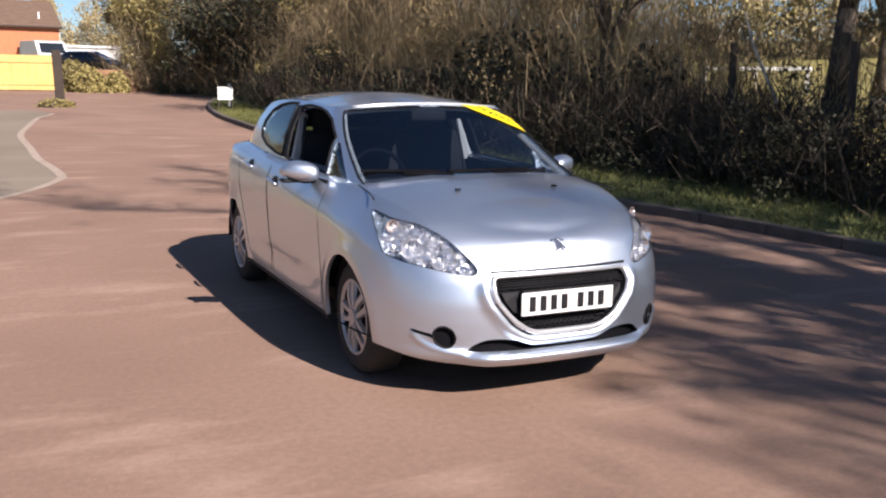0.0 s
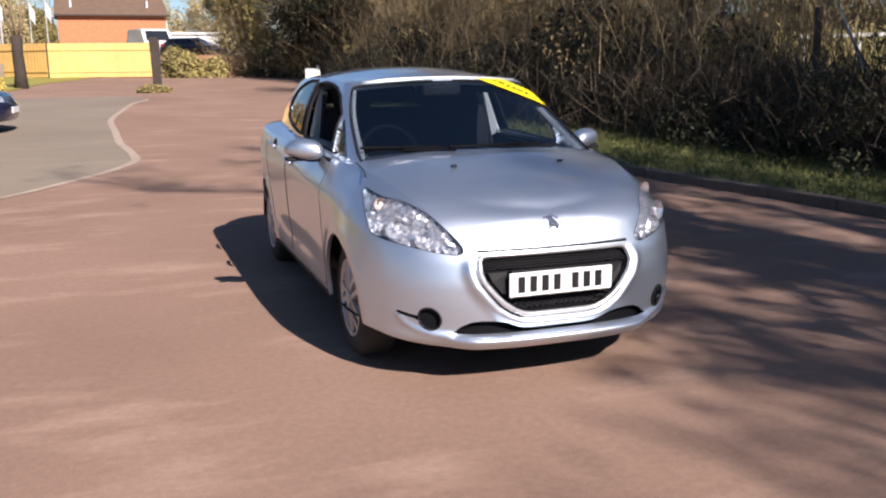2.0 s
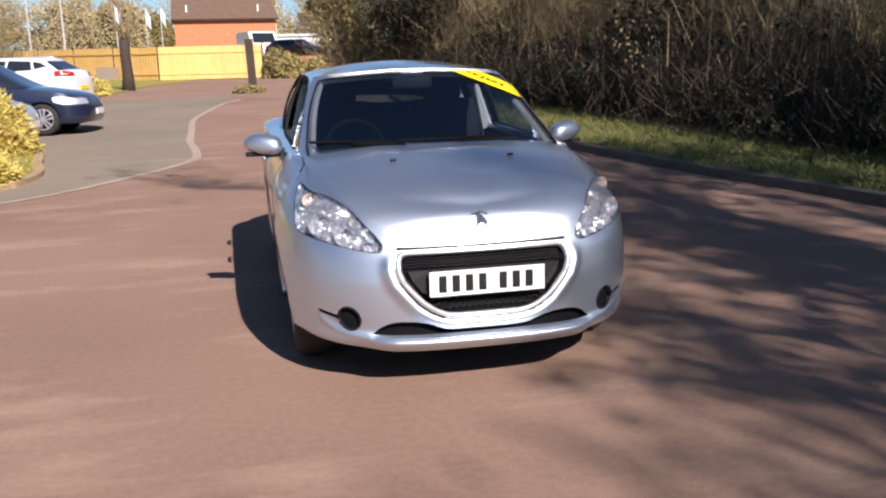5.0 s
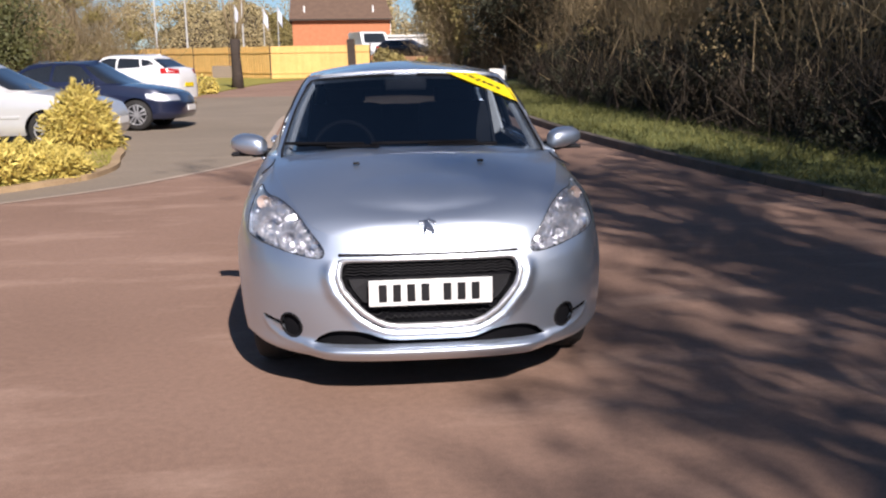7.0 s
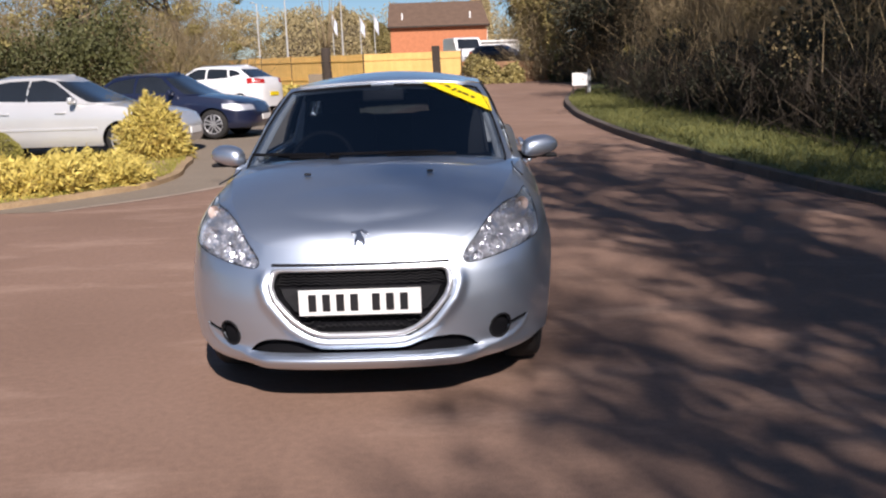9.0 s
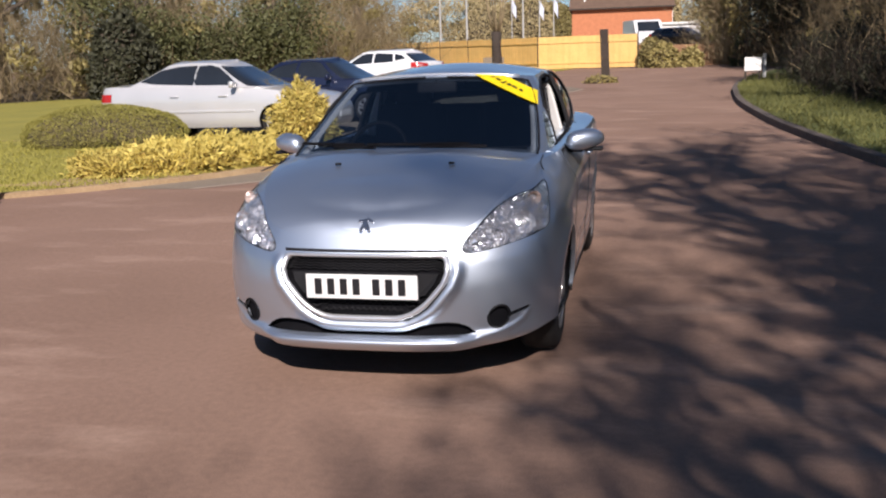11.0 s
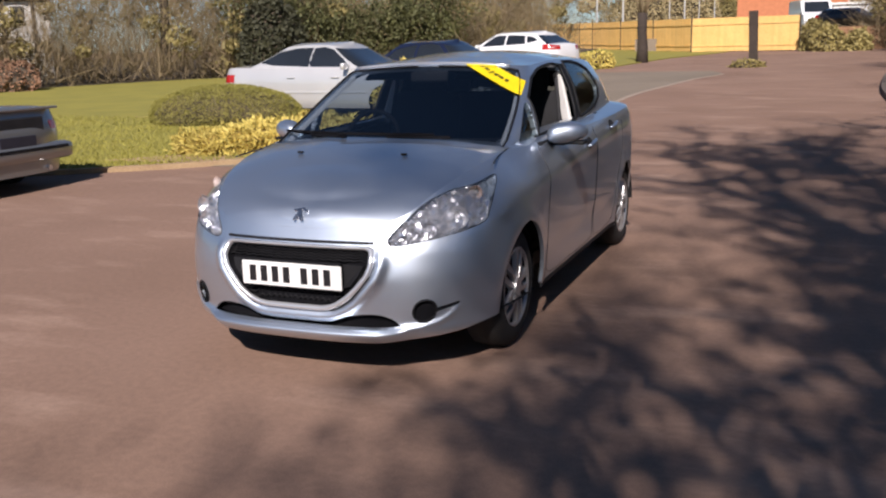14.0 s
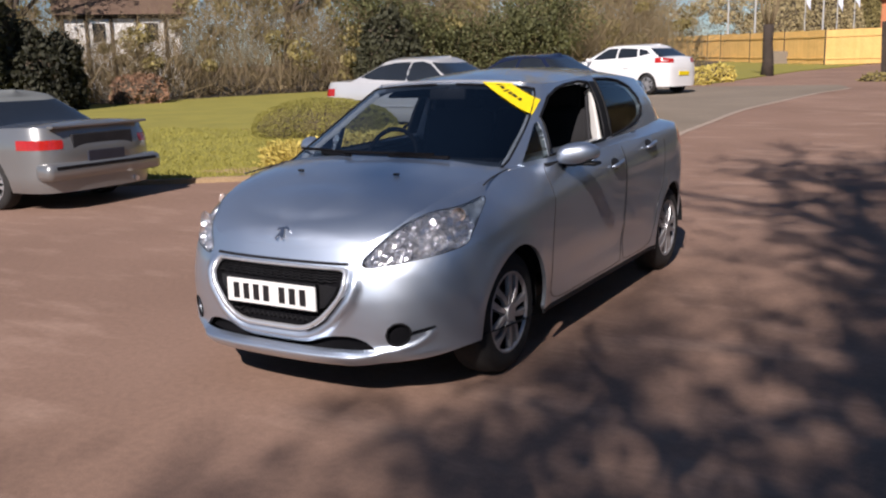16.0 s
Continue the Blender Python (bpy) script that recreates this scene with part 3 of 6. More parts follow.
def cut(fn, ss, vs, flat, holes):
    """A half surface on a grid of (s, v), split along closed outlines. flat(s, v) gives the two coordinates in which the outlines are drawn.
    Returns the rest and, for each outline, the piece inside it, as lists of (verts, faces)."""
    ns, nv = len(ss), len(vs)
    at = {(i, j): [ss[i], vs[j]] for i in range(ns) for j in range(nv)}
    cells = [(i, j) for i in range(ns - 1) for j in range(nv - 1)]
    owner = {}
    polys = [np.array(h, float) for h in holes]
    fl = {k: flat(*p) for k, p in at.items()}

    def inside(p, poly):
        x, y = p
        a, b = poly, np.roll(poly, -1, 0)
        c = ((a[:, 1] > y) != (b[:, 1] > y)) & (x < (b[:, 0] - a[:, 0]) * (y - a[:, 1]) / (b[:, 1] - a[:, 1] + 1e-12) + a[:, 0])
        return c.sum() % 2 == 1

    for i, j in cells:
        m = np.mean([fl[(i, j)], fl[(i + 1, j)], fl[(i, j + 1)], fl[(i + 1, j + 1)]], axis=0)
        owner[(i, j)] = next((n for n, p in enumerate(polys) if p[:, 0].min() <= m[0] <= p[:, 0].max() and inside(m, p)), -1)
    for i in range(ns):
        for j in range(nv):
            near = {owner[c] for c in ((i, j), (i - 1, j), (i, j - 1), (i - 1, j - 1)) if c in owner}
            if len(near) < 2:
                continue
            poly = polys[max(near)]
            p = np.array(fl[(i, j)])
            a, b = poly, np.roll(poly, -1, 0)
            t = (((p - a) * (b - a)).sum(1) / ((b - a) ** 2).sum(1).clip(1e-12)).clip(0, 1)
            q = a + (b - a) * t[:, None]
            goal = q[np.argmin(((q - p) ** 2).sum(1))]
            s, v = at[(i, j)]
            edge_s, edge_v = i in (0, ns - 1), j in (0, nv - 1)
            for _ in range(5):
                f0 = np.array(flat(s, v))
                J = np.array([(np.array(flat(s + 1e-3, v)) - f0) / 1e-3, (np.array(flat(s, v + 1e-3)) - f0) / 1e-3]).T
                if edge_s or edge_v:
                    col = 1 if edge_s else 0
                    step = np.zeros(2)
                    if not (edge_s and edge_v):
                        step[col] = J[:, col] @ (goal - f0) / (J[:, col] @ J[:, col] + 1e-9)
                else:
                    step = np.linalg.solve(J.T @ J + 1e-9 * np.eye(2), J.T @ (goal - f0))
                s, v = s + float(np.clip(step[0], -0.03, 0.03)), v + float(np.clip(step[1], -0.06, 0.06))
            at[(i, j)] = [min(max(s, ss[0]), ss[-1]), min(max(v, vs[0]), vs[-1])]
    pieces = []
    for n in range(-1, len(polys)):
        idx, vv, ff = {}, [], []
        for c, o in owner.items():
            if o == n:
                i, j = c
                f = []
                for k in ((i, j), (i + 1, j), (i + 1, j + 1), (i, j + 1)):
                    if k not in idx:
                        idx[k] = len(vv)
                        vv.append(fn(*at[k]))
                    f.append(idx[k])
                ff.append(f)
        pieces.append((vv, ff))
    return pieces


def both(vf):
    """A half piece and its mirror image, welded at the middle."""
    v, f = vf
    n = len(v)
    vs = list(v) + [Vector((-p.x, p.y, p.z)) for p in v]
    fs = [tuple(q) for q in f] + [tuple(n + k for k in q[::-1]) for q in f]
    return vs, fs


def flip(vf):
    return [Vector((-p.x, p.y, p.z)) for p in vf[0]], [tuple(q[::-1]) for q in vf[1]]


def sheet(name, vf, material, parent, thick=0.0, label="", weld=True, shift=0.0, smooth=True):
    """A panel from verts and faces; thick: its edges are turned inwards by so much; shift: moved along its normals."""
    bm = bmesh.new()
    vs = [bm.verts.new(p) for p in vf[0]]
    for f in vf[1]:
        if len({vs[k] for k in f}) == len(f):
            try:
                bm.faces.new([vs[k] for k in f])
            except ValueError:
                pass
    bmesh.ops.remove_doubles(bm, verts=bm.verts, dist=0.0004)
    bmesh.ops.dissolve_degenerate(bm, edges=bm.edges, dist=0.0006)
    bm.normal_update()
    mid = sum((v.co for v in bm.verts), Vector()) / len(bm.verts)
    if shift:
        for v in bm.verts:
            v.co += v.normal * shift
        bm.normal_update()
    if thick:
        rim = [e for e in bm.edges if e.is_boundary]
        norm = {v: v.normal.copy() for e in rim for v in e.verts}
        made = {v: bm.verts.new(v.co - n * thick) for v, n in norm.items()}
        for e in rim:
            a, b = e.verts
            lp = e.link_loops[0]
            if lp.vert is a:
                bm.faces.new((b, a, made[a], made[b]))
            else:
                bm.faces.new((a, b, made[b], made[a]))
        sharp = [e for e in rim]
        bmesh.ops.split_edges(bm, edges=sharp)
    ob = part(name, bm, parent, label, material, smooth)
    return ob


def loft(loops, closed=False):
    """Faces between equal rows of points."""
    vs, n, fs = [p for lp in loops for p in lp], len(loops[0]), []
    for j in range(len(loops) - 1):
        for k in range(n if closed else n - 1):
            fs.append((j * n + k, j * n + (k + 1) % n, (j + 1) * n + (k + 1) % n, (j + 1) * n + k))
    return vs, fs


def ring(cx, cy, rx, ry, n=28):
    return [(cx + rx * math.cos(2 * math.pi * k / n), cy + ry * math.sin(2 * math.pi * k / n)) for k in range(n)]


def smooth_loop(pts, n=6):
    """A rounded closed outline through corner points."""
    out, m = [], len(pts)
    for i in range(m):
        p0, p1, p2, p3 = (np.array(pts[(i + d) % m], float) for d in (-1, 0, 1, 2))
        for k in range(n):
            t = k / n
            out.append(tuple(0.5 * (2 * p1 + (p2 - p0) * t + (2 * p0 - 5 * p1 + 4 * p2 - p3) * t * t + (3 * p1 - p0 - 3 * p2 + p3) * t**3)))
    return out


def span(a, b, d):
    return np.linspace(a, b, max(2, int(round((b - a) / d)) + 1))


car = thing("hatchback_car", None, "silver five-door hatchback, windows down, yellow strip across the windscreen", "car")

# outlines on the lower body, in metres along it and up
arch_f = [p for p in ring(s_of_y(-AXLE), HUB_Z, 0.337, 0.337, 56)]
arch_f = [(s, max(z, 0.15)) for s, z in arch_f]
arch_r = [(s, max(z, 0.15)) for s, z in ring(s_of_y(AXLE), HUB_Z, 0.337, 0.337, 56)]
fog = ring(s_of_x(0.612), 0.338, 0.052, 0.052)
tab = [(s_of_x(0.655), 0.330), (s_of_x(0.655), 0.352), (s_of_x(0.73), 0.372), (s_of_x(0.735), 0.362), (s_of_x(0.70), 0.345)]
vent = [(-0.02, 0.284), (0.14, 0.284), (0.20, 0.288), (0.235, 0.300), (0.28, 0.317), (0.335, 0.326), (0.40, 0.329), (0.445, 0.324), (0.49, 0.306), (0.532, 0.274), (0.49, 0.270), (0.435, 0.269), (0.30, 0.269), (0.15, 0.269), (-0.02, 0.269)]


def s_near(x, y, z):
    """How far along the body's outline a point near its surface lies."""
    best = (9.0, 0.0)
    for step, ss in ((0.03, None), (0.004, 1)):
        grid = np.arange(0, SIDE_S + 0.5, step) if ss is None else np.arange(max(best[1] - 0.03, 0), best[1] + 0.03, step)
        for t in grid:
            v = 0.7
            for _ in range(3):
                v += (z - low(t, v).z) / 0.65
            p = low(t, min(v, 1.0))
            best = min(best, (math.hypot(p.x - x, p.y - y), float(t)))
    return best[1]


lamp = smooth_loop([(s_near(x, y, z), z) for x, y, z in ((0.443, -1.956, 0.662), (0.464, -1.961, 0.634), (0.56, -1.912, 0.646), (0.65, -1.84, 0.665), (0.74, -1.74, 0.687), (0.787, -1.64, 0.712), (0.782, -1.58, 0.760), (0.770, -1.49, 0.822), (0.742, -1.385, 0.888), (0.697, -1.56, 0.862), (0.628, -1.69, 0.846), (0.545, -1.835, 0.787), (0.480, -1.92, 0.716))], 4)
door = smooth_loop([(s_of_y(-0.76), 0.98), (s_of_y(-0.83), 0.80), (s_of_y(-0.84), 0.45), (s_of_y(-0.79), 0.275), (s_of_y(-0.3), 0.262), (s_of_y(0.18), 0.264), (s_of_y(0.235), 0.30), (s_of_y(0.25), 0.50), (s_of_y(0.25), 0.80), (s_of_y(0.22), 1.02), (s_of_y(-0.1), 1.06), (s_of_y(-0.4), 1.06)], 6)
rear_door = smooth_loop([(s_of_y(0.275), 0.98), (s_of_y(0.272), 0.80), (s_of_y(0.272), 0.50), (s_of_y(0.285), 0.30), (s_of_y(0.35), 0.264), (s_of_y(0.66), 0.262), (s_of_y(0.82), 0.29), (s_of_y(0.885), 0.42), (s_of_y(0.915), 0.53), (s_of_y(0.985), 0.64), (s_of_y(1.03), 0.76), (s_of_y(1.03), 0.93), (s_of_y(0.96), 1.06), (s_of_y(0.5), 1.09)], 5)
tail = smooth_loop([(s_of_y(1.38), 0.93), (s_of_y(1.5), 1.02), (s_of_y(1.75), 1.03), (s_of_y(1.95), 0.98), (s_of_y(1.95), 0.82), (s_of_y(1.7), 0.83)], 4)
sill_o = [(s_of_y(-0.93), 0.1), (s_of_y(-0.93), 0.245), (s_of_y(0.93), 0.245), (s_of_y(0.93), 0.1)]

sgrid = np.r_[span(0, 0.8, 0.0133), span(0.8, SIDE_S, 0.016)[1:], span(SIDE_S, s_of_y(REAR_Y), 0.022)[1:], span(s_of_y(REAR_Y), LOW_LEN, 0.03)[1:]]
vgrid = np.linspace(0, 1, 64)
pieces = cut(low, sgrid, vgrid, lambda s, v: (s, low(s, v).z), [arch_f, arch_r, grille_o, fog, tab, vent, lamp, door, tail, sill_o, rear_door])
rest, p_af, p_ar, p_gr, p_fog, p_tab, p_vent, p_lamp, p_door, p_tail, p_sill, p_rdoor = pieces


def divide(vf, test):
    """The faces of a piece whose middle passes the test, and the others."""
    a, b = ([], []), ([], [])
    for want, into in ((True, a), (False, b)):
        idx = {}
        for f in vf[1]:
            m = sum((vf[0][k] for k in f), Vector()) / len(f)
            if bool(test(m)) == want:
                g = []
                for k in f:
                    if k not in idx:
                        idx[k] = len(into[0])
                        into[0].append(vf[0][k])
                    g.append(idx[k])
                into[1].append(g)
    return a, b


bumper, rest = divide(rest, lambda m: m.y < -1.5 and m.z < 0.66)
rear, rest = divide(rest, lambda m: m.y > 1.5 and m.z < 0.72)
sheet("front_bumper", both(bumper), PAINT, car, 0.012)
sheet("rear_bumper", both(rear), PAINT, car, 0.012)
# a ledge from the shoulder in to the foot of the windows
ledge = [[low(t, 1.0), low(t, 1.0) + Vector((-0.04, 0, 0.012)), low(t, 1.0) + Vector((-0.15, 0, 0.028))] for t in span(s_of_y(-0.95), LOW_LEN - 0.5, 0.03)]
v, f = loft(ledge)
rest = (list(rest[0]) + v, list(rest[1]) + [[k + len(rest[0]) for k in q[::-1]] for q in f])
sheet("body_shell", both(rest), PAINT, car, 0.02)


def on_side(y, z, out=0.0):
    """A point on the body's flank."""
    v = 0.7
    for _ in range(6):
        v += (z - low(s_of_y(y), v).z) / 0.75
    p = low(s_of_y(y), v)
    return Vector((p.x + out, p.y, p.z))


for side in (1, -1):
    for piece, hy, hz, words in ((p_door, 0.085, 0.893, "silver front door with its window down"), (p_rdoor, 0.72, 0.952, "silver rear door with a fixed pane")):
        d = sheet("door", piece if side > 0 else flip(piece), PAINT, car, 0.012, words)
        bar_pts = [on_side(hy + 0.09 * t, hz + 0.012 * t, 0.014 + 0.014 * (1 - t**4)) for t in np.linspace(-1, 1, 13)]
        v, f = tube([Vector((side * p.x, p.y, p.z)) for p in bar_pts], [0.008 + 0.006 * (1 - t**6) for t in np.linspace(-1, 1, 13)], 8)
        part("door_handle", mesh_from("door_handle", v, f, PAINT), d)
        rows = [[on_side(hy - 0.01 + 0.062 * r * math.cos(a), hz + 0.034 * r * math.sin(a), 0.002 + 0.002 * (1 - r)) for a in np.linspace(0, 2 * math.pi, 20, endpoint=False)] for r in (1.0, 0.6, 0.05)]
        v, f = loft(rows, True)
        part("handle_recess", mesh_from("handle_recess", [Vector((side * p.x, p.y, p.z)) for p in v], f, TRIM), d)
    sheet("sill", p_sill if side > 0 else flip(p_sill), TRIM, car, 0.012)
    sheet("tail_lamp", p_tail if side > 0 else flip(p_tail), RED, car, 0.01)
    w = sheet("fog_lamp_blank", p_fog if side > 0 else flip(p_fog), MATT, car, 0.0, "round black blank in the bumper", shift=-0.016)
    sheet("fog_tab", p_tab if side > 0 else flip(p_tab), MATT, car, 0.0, shift=-0.008)
    v, f = tube([low(s, (z - SILL(-1.95)) / (SHOULDER(low(s, 0.3).y) - SILL(-1.95))) for s, z in fog], 0.0055, 6, True)
    part("trim_ring", mesh_from("trim_ring", [Vector((side * p.x, p.y, p.z)) for p in v], f, BLACK), w)
sheet("lower_intake", both(p_vent), MATT, car, 0.0, "black slot of the lower intake across the chin", shift=-0.035)

# shut lines of the doors
for side in (1, -1):
    for loop in (door, rear_door):
        pts = []
        for sd, z in loop:
            if z < 0.985:
                v0 = 0.6
                for _ in range(6):
                    v0 += (z - low(sd, v0).z) / 0.75
                pts.append(low(sd, min(max(v0, 0.0), 1.0)))
        k = max(range(len(pts)), key=lambda i: (pts[i] - pts[i - 1]).length)
        pts = pts[k:] + pts[:k]
        v, f = tube(pts, 0.0022, 5)
        part("door_shut_line", mesh_from("door_shut_line", [Vector((side * p.x, p.y, p.z)) for p in v], f, INK), car)

# wheel housings
for side in (1, -1):
    for hub in (-AXLE, AXLE):
        vs, fs, n = [], [], 40
        for x in (0.795 if hub < 0 else 0.82, 0.50):
            for k in range(n):
                a = math.pi * ((-0.05 + 1.1 * k / (n - 1)) if hub < 0 else k / (n - 1))
                vs.append((side * x, hub + 0.345 * math.cos(a), HUB_Z + 0.345 * math.sin(a)))
        fs = [(k, k + 1, n + k + 1, n + k) for k in range(n - 1)] + [tuple(range(n, 2 * n))]
        part("wheel_housing", mesh_from("wheel_housing", vs, fs, BLACK), car)

# grille: surround, mesh, slats
def on_nose(x, z, out=0.0):
    s = s_of_x(abs(x))
    y0 = low(s, 0.4).y
    v = (z - SILL(y0)) / (SHOULDER(y0) - SILL(y0))
    for _ in range(4):
        v += (z - low(s, v).z) / 0.5
    p, e = low(s, v), 0.004
    nx = low(s + e, v) - low(max(s - e, 0), v)
    nz = low(s, v + e) - low(s, v - e)
    nrm = nx.cross(nz).normalized()
    if nrm.y > 0:
        nrm = -nrm
    p = p + nrm * out
    return Vector((math.copysign(p.x, x) if x else 0.0, p.y, p.z))


def full(half):
    """A whole outline from its right half, the middle points first and last."""
    h = [p for p in half if p[0] > 0]
    h = [(0.0, half[0][1])] + h + [(0.0, half[-1][1])]
    return h + [(-x, z) for x, z in h[-2:0:-1]]


def dense(loop, d=0.02):
    out = []
    for i, a in enumerate(loop):
        b = loop[(i + 1) % len(loop)]
        n = max(1, int(math.hypot(b[0] - a[0], b[1] - a[1]) / d))
        out += [(a[0] + (b[0] - a[0]) * k / n, a[1] + (b[1] - a[1]) * k / n) for k in range(n)]
    return out


def even(loop, n):
    """n points evenly round a closed outline."""
    p = np.array(loop + loop[:1], float)
    d = np.r_[0, np.cumsum(np.hypot(*np.diff(p, axis=0).T))]
    t = np.arange(n) * d[-1] / n
    return [(float(np.interp(a, d, p[:, 0])), float(np.interp(a, d, p[:, 1]))) for a in t]


go, gi = even(full(grille_o), 150), even(full(grille_i), 150)
mixed = [[(a[0] * (1 - t) + b[0] * t, a[1] * (1 - t) + b[1] * t) for a, b in zip(go, gi)] for t in (0, 0.12, 0.2, 0.5, 0.85, 1.0, 1.0)]
outs = (-0.012, -0.010, 0.006, 0.012, 0.008, -0.002, -0.012)
rows = [[on_nose(x, z, o) for x, z in lp] for lp, o in zip(mixed, outs)]
part("grille_surround", mesh_from("grille_surround", *loft(rows, True), BRIGHT), car, "satin silver surround of the grille")
for sgn in (1, -1):
    pts = [on_nose(sgn * x, z - 0.003, 0.008) for x, z in dense(grille_o[6:11], 0.02)[:-8]]
    part("grille_joint", mesh_from("grille_joint", *tube(pts, 0.0045, 6), INK), car)
part("grille_well", mesh_from("grille_well", *loft([rows[-1], [on_nose(x, z, -0.05) for x, z in gi]], True), MATT), car)
bm = bmesh.new()
inner = [on_nose(x, z, -0.05) for x, z in gi]
vs = [bm.verts.new(p) for p in inner]
bm.faces.new(vs)
grille = part("grille", bm, car, "black grille with fine mesh", MATT)


def half_width(z):
    lp = [p for p in grille_i if p[0] > 0]
    zs = [p[1] for p in lp[::-1]]
    return float(np.interp(z, zs[:-2], [p[0] for p in lp[::-1]][:-2]))


for z in (0.395, 0.412, 0.429, 0.572, 0.586, 0.600, 0.613):
    w = half_width(z) - 0.012
    xs = np.linspace(-w, w, 61)
    pts = [on_nose(x, z + 0.004 * math.sin(i * 1.57), -0.028) for i, x in enumerate(xs)]
    part("slat", mesh_from("slat", *tube(pts, 0.0035, 5), BLACK), grille)
for sgn in (1, -1):
    bm = bmesh.new()
    lp = [(0.27, 0.555), (0.365, 0.555), (0.345, 0.515), (0.30, 0.462), (0.262, 0.445)]
    a = [bm.verts.new(on_nose(sgn * x, z, -0.012)) for x, z in lp]
    b = [bm.verts.new(on_nose(sgn * x, z, -0.05)) for x, z in lp]
    bm.faces.new(a if sgn > 0 else a[::-1])
    for i in range(5):
        bm.faces.new((a[i], b[i], b[(i + 1) % 5], a[(i + 1) % 5]))
    bmesh.ops.recalc_face_normals(bm, faces=bm.faces)
    part("grille_cheek", bm, grille, "", BLACK)
# number plate with plain bars for its writing
bm = bmesh.new()
box(bm, (0, -2.068, 0.497), (0.52, 0.008, 0.111), 0.003)
plate = part("number_plate", bm, car, "white number plate with dark bars", WHITE)
for k in range(7):
    bm = bmesh.new()
    box(bm, (-0.202 + 0.0595 * k + (0.033 if k > 3 else 0), -2.0735, 0.497), (0.034, 0.003, 0.074))
    part("bar", bm, plate, "", INK)
bm = bmesh.new()
box(bm, (0, -2.05, 0.497), (0.50, 0.03, 0.13), 0.006)
part("plate_holder", bm, car, "", BLACK)

# bonnet
NB, MB = 44, 36
CROWN = curve((-2.0, 0.70), (-1.97, 0.745), (-1.93, 0.785), (-1.8, 0.845), (-1.6, 0.925), (-1.45, 0.972), (-1.2, 1.02), (-1.1, 1.03))
s_end = s_of_y(-0.93)
rows = []
for s in np.r_[span(0, SIDE_S, 0.03), span(SIDE_S, s_end, 0.03)[1:]]:
    e = low(s, 1.0)
    f = (e.y - low(0, 1).y) / (low(s_end, 1.0).y - low(0, 1).y)
    f = 0.35 * f + 0.65 * f * f if f < 1 else f
    tip = Vector((0, low(0, 1).y + 0.0 + (-1.12 - low(0, 1).y) * min(1, (0.02 + 1.25 * f - 0.27 * f * f)), 0))
    row = []
    for k in range(MB + 1):
        t = k / MB
        x, y = e.x * (1 - t), e.y + (tip.y - e.y) * (1 - (1 - t) ** 1.6)
        crown = CROWN(y)
        edge = e.z
        z = edge + (max(crown, edge) - edge) * (1 - (1 - t) ** 2.4)
        fade = max(0.0, 1 - abs(y + 1.80) / 0.24)
        ridge = 0.055 + 0.42 * (y + 1.95)
        z += 0.0012 * fade * (math.exp(-(((x - ridge) / 0.035) ** 2)) - 0.7 * math.exp(-((x / (0.7 * ridge + 0.02)) ** 2)))
        if 0.5 < t:
            z += 0.002 * math.exp(-(((x - 0.10) / 0.05) ** 2)) * min(1, max(0, (-1.6 - y) * 4))
        row.append(Vector((x, y, z)))
    rows.append(row)
v, f = loft(rows)
bonnet = sheet("bonnet", both((v, [q[::-1] for q in f])), PAINT, car, 0.0, "silver bonnet with glare from the sun")
skin = np.array([tuple(p) for r in rows for p in r])
for sgn in (1, -1):
    line = []
    for t in np.linspace(0, 1, 14):
        x, y = 0.742 - 0.035 * t - 0.012 * math.sin(math.pi * t), -1.385 + 0.32 * t
        d = np.hypot(skin[:, 0] - x, skin[:, 1] - y)
        k = np.argsort(d)[:6]
        w = 1 / (d[k] + 0.004) ** 2
        line.append(Vector((sgn * x, y, float((skin[k, 2] * w).sum() / w.sum()))))
    part("bonnet_shut_line", mesh_from("bonnet_shut_line", *tube(line, 0.004, 6), INK), bonnet)
    bm = bmesh.new()
    box(bm, (sgn * 0.295, -1.445, 0.981), (0.030, 0.018, 0.012), 0.004)
    part("washer_jet", bm, bonnet, "", BLACK)
badge = bmesh.new()
tilt = pose(0, -1.960, 0.760, 38, 0, 0) @ Matrix.Diagonal((0.82, 0.82, 0.7, 1))
for c, s, r in (((0, 0.002, 0), (0.028, 0.075, 0.008), 25), ((-0.02, 0.025, 0), (0.05, 0.018, 0.008), 10), ((0.022, 0.028, 0), (0.05, 0.016, 0.008), -35), ((-0.015, -0.028, 0), (0.016, 0.05, 0.008), -12), ((0.02, -0.03, 0), (0.016, 0.045, 0.008), 30)):
    box(badge, (0, 0, 0), s, 0.003, tilt @ pose(c[0], c[1], 0.006, 0, 0, r))
part("badge", badge, bonnet, "small chrome emblem", CHROME)
# gap under the bonnet's lip
xs = np.linspace(-0.42, 0.42, 41)
part("bonnet_gap", mesh_from("bonnet_gap", *tube([on_nose(x, 0.648, 0.001) for x in xs], 0.007, 6), INK), car)

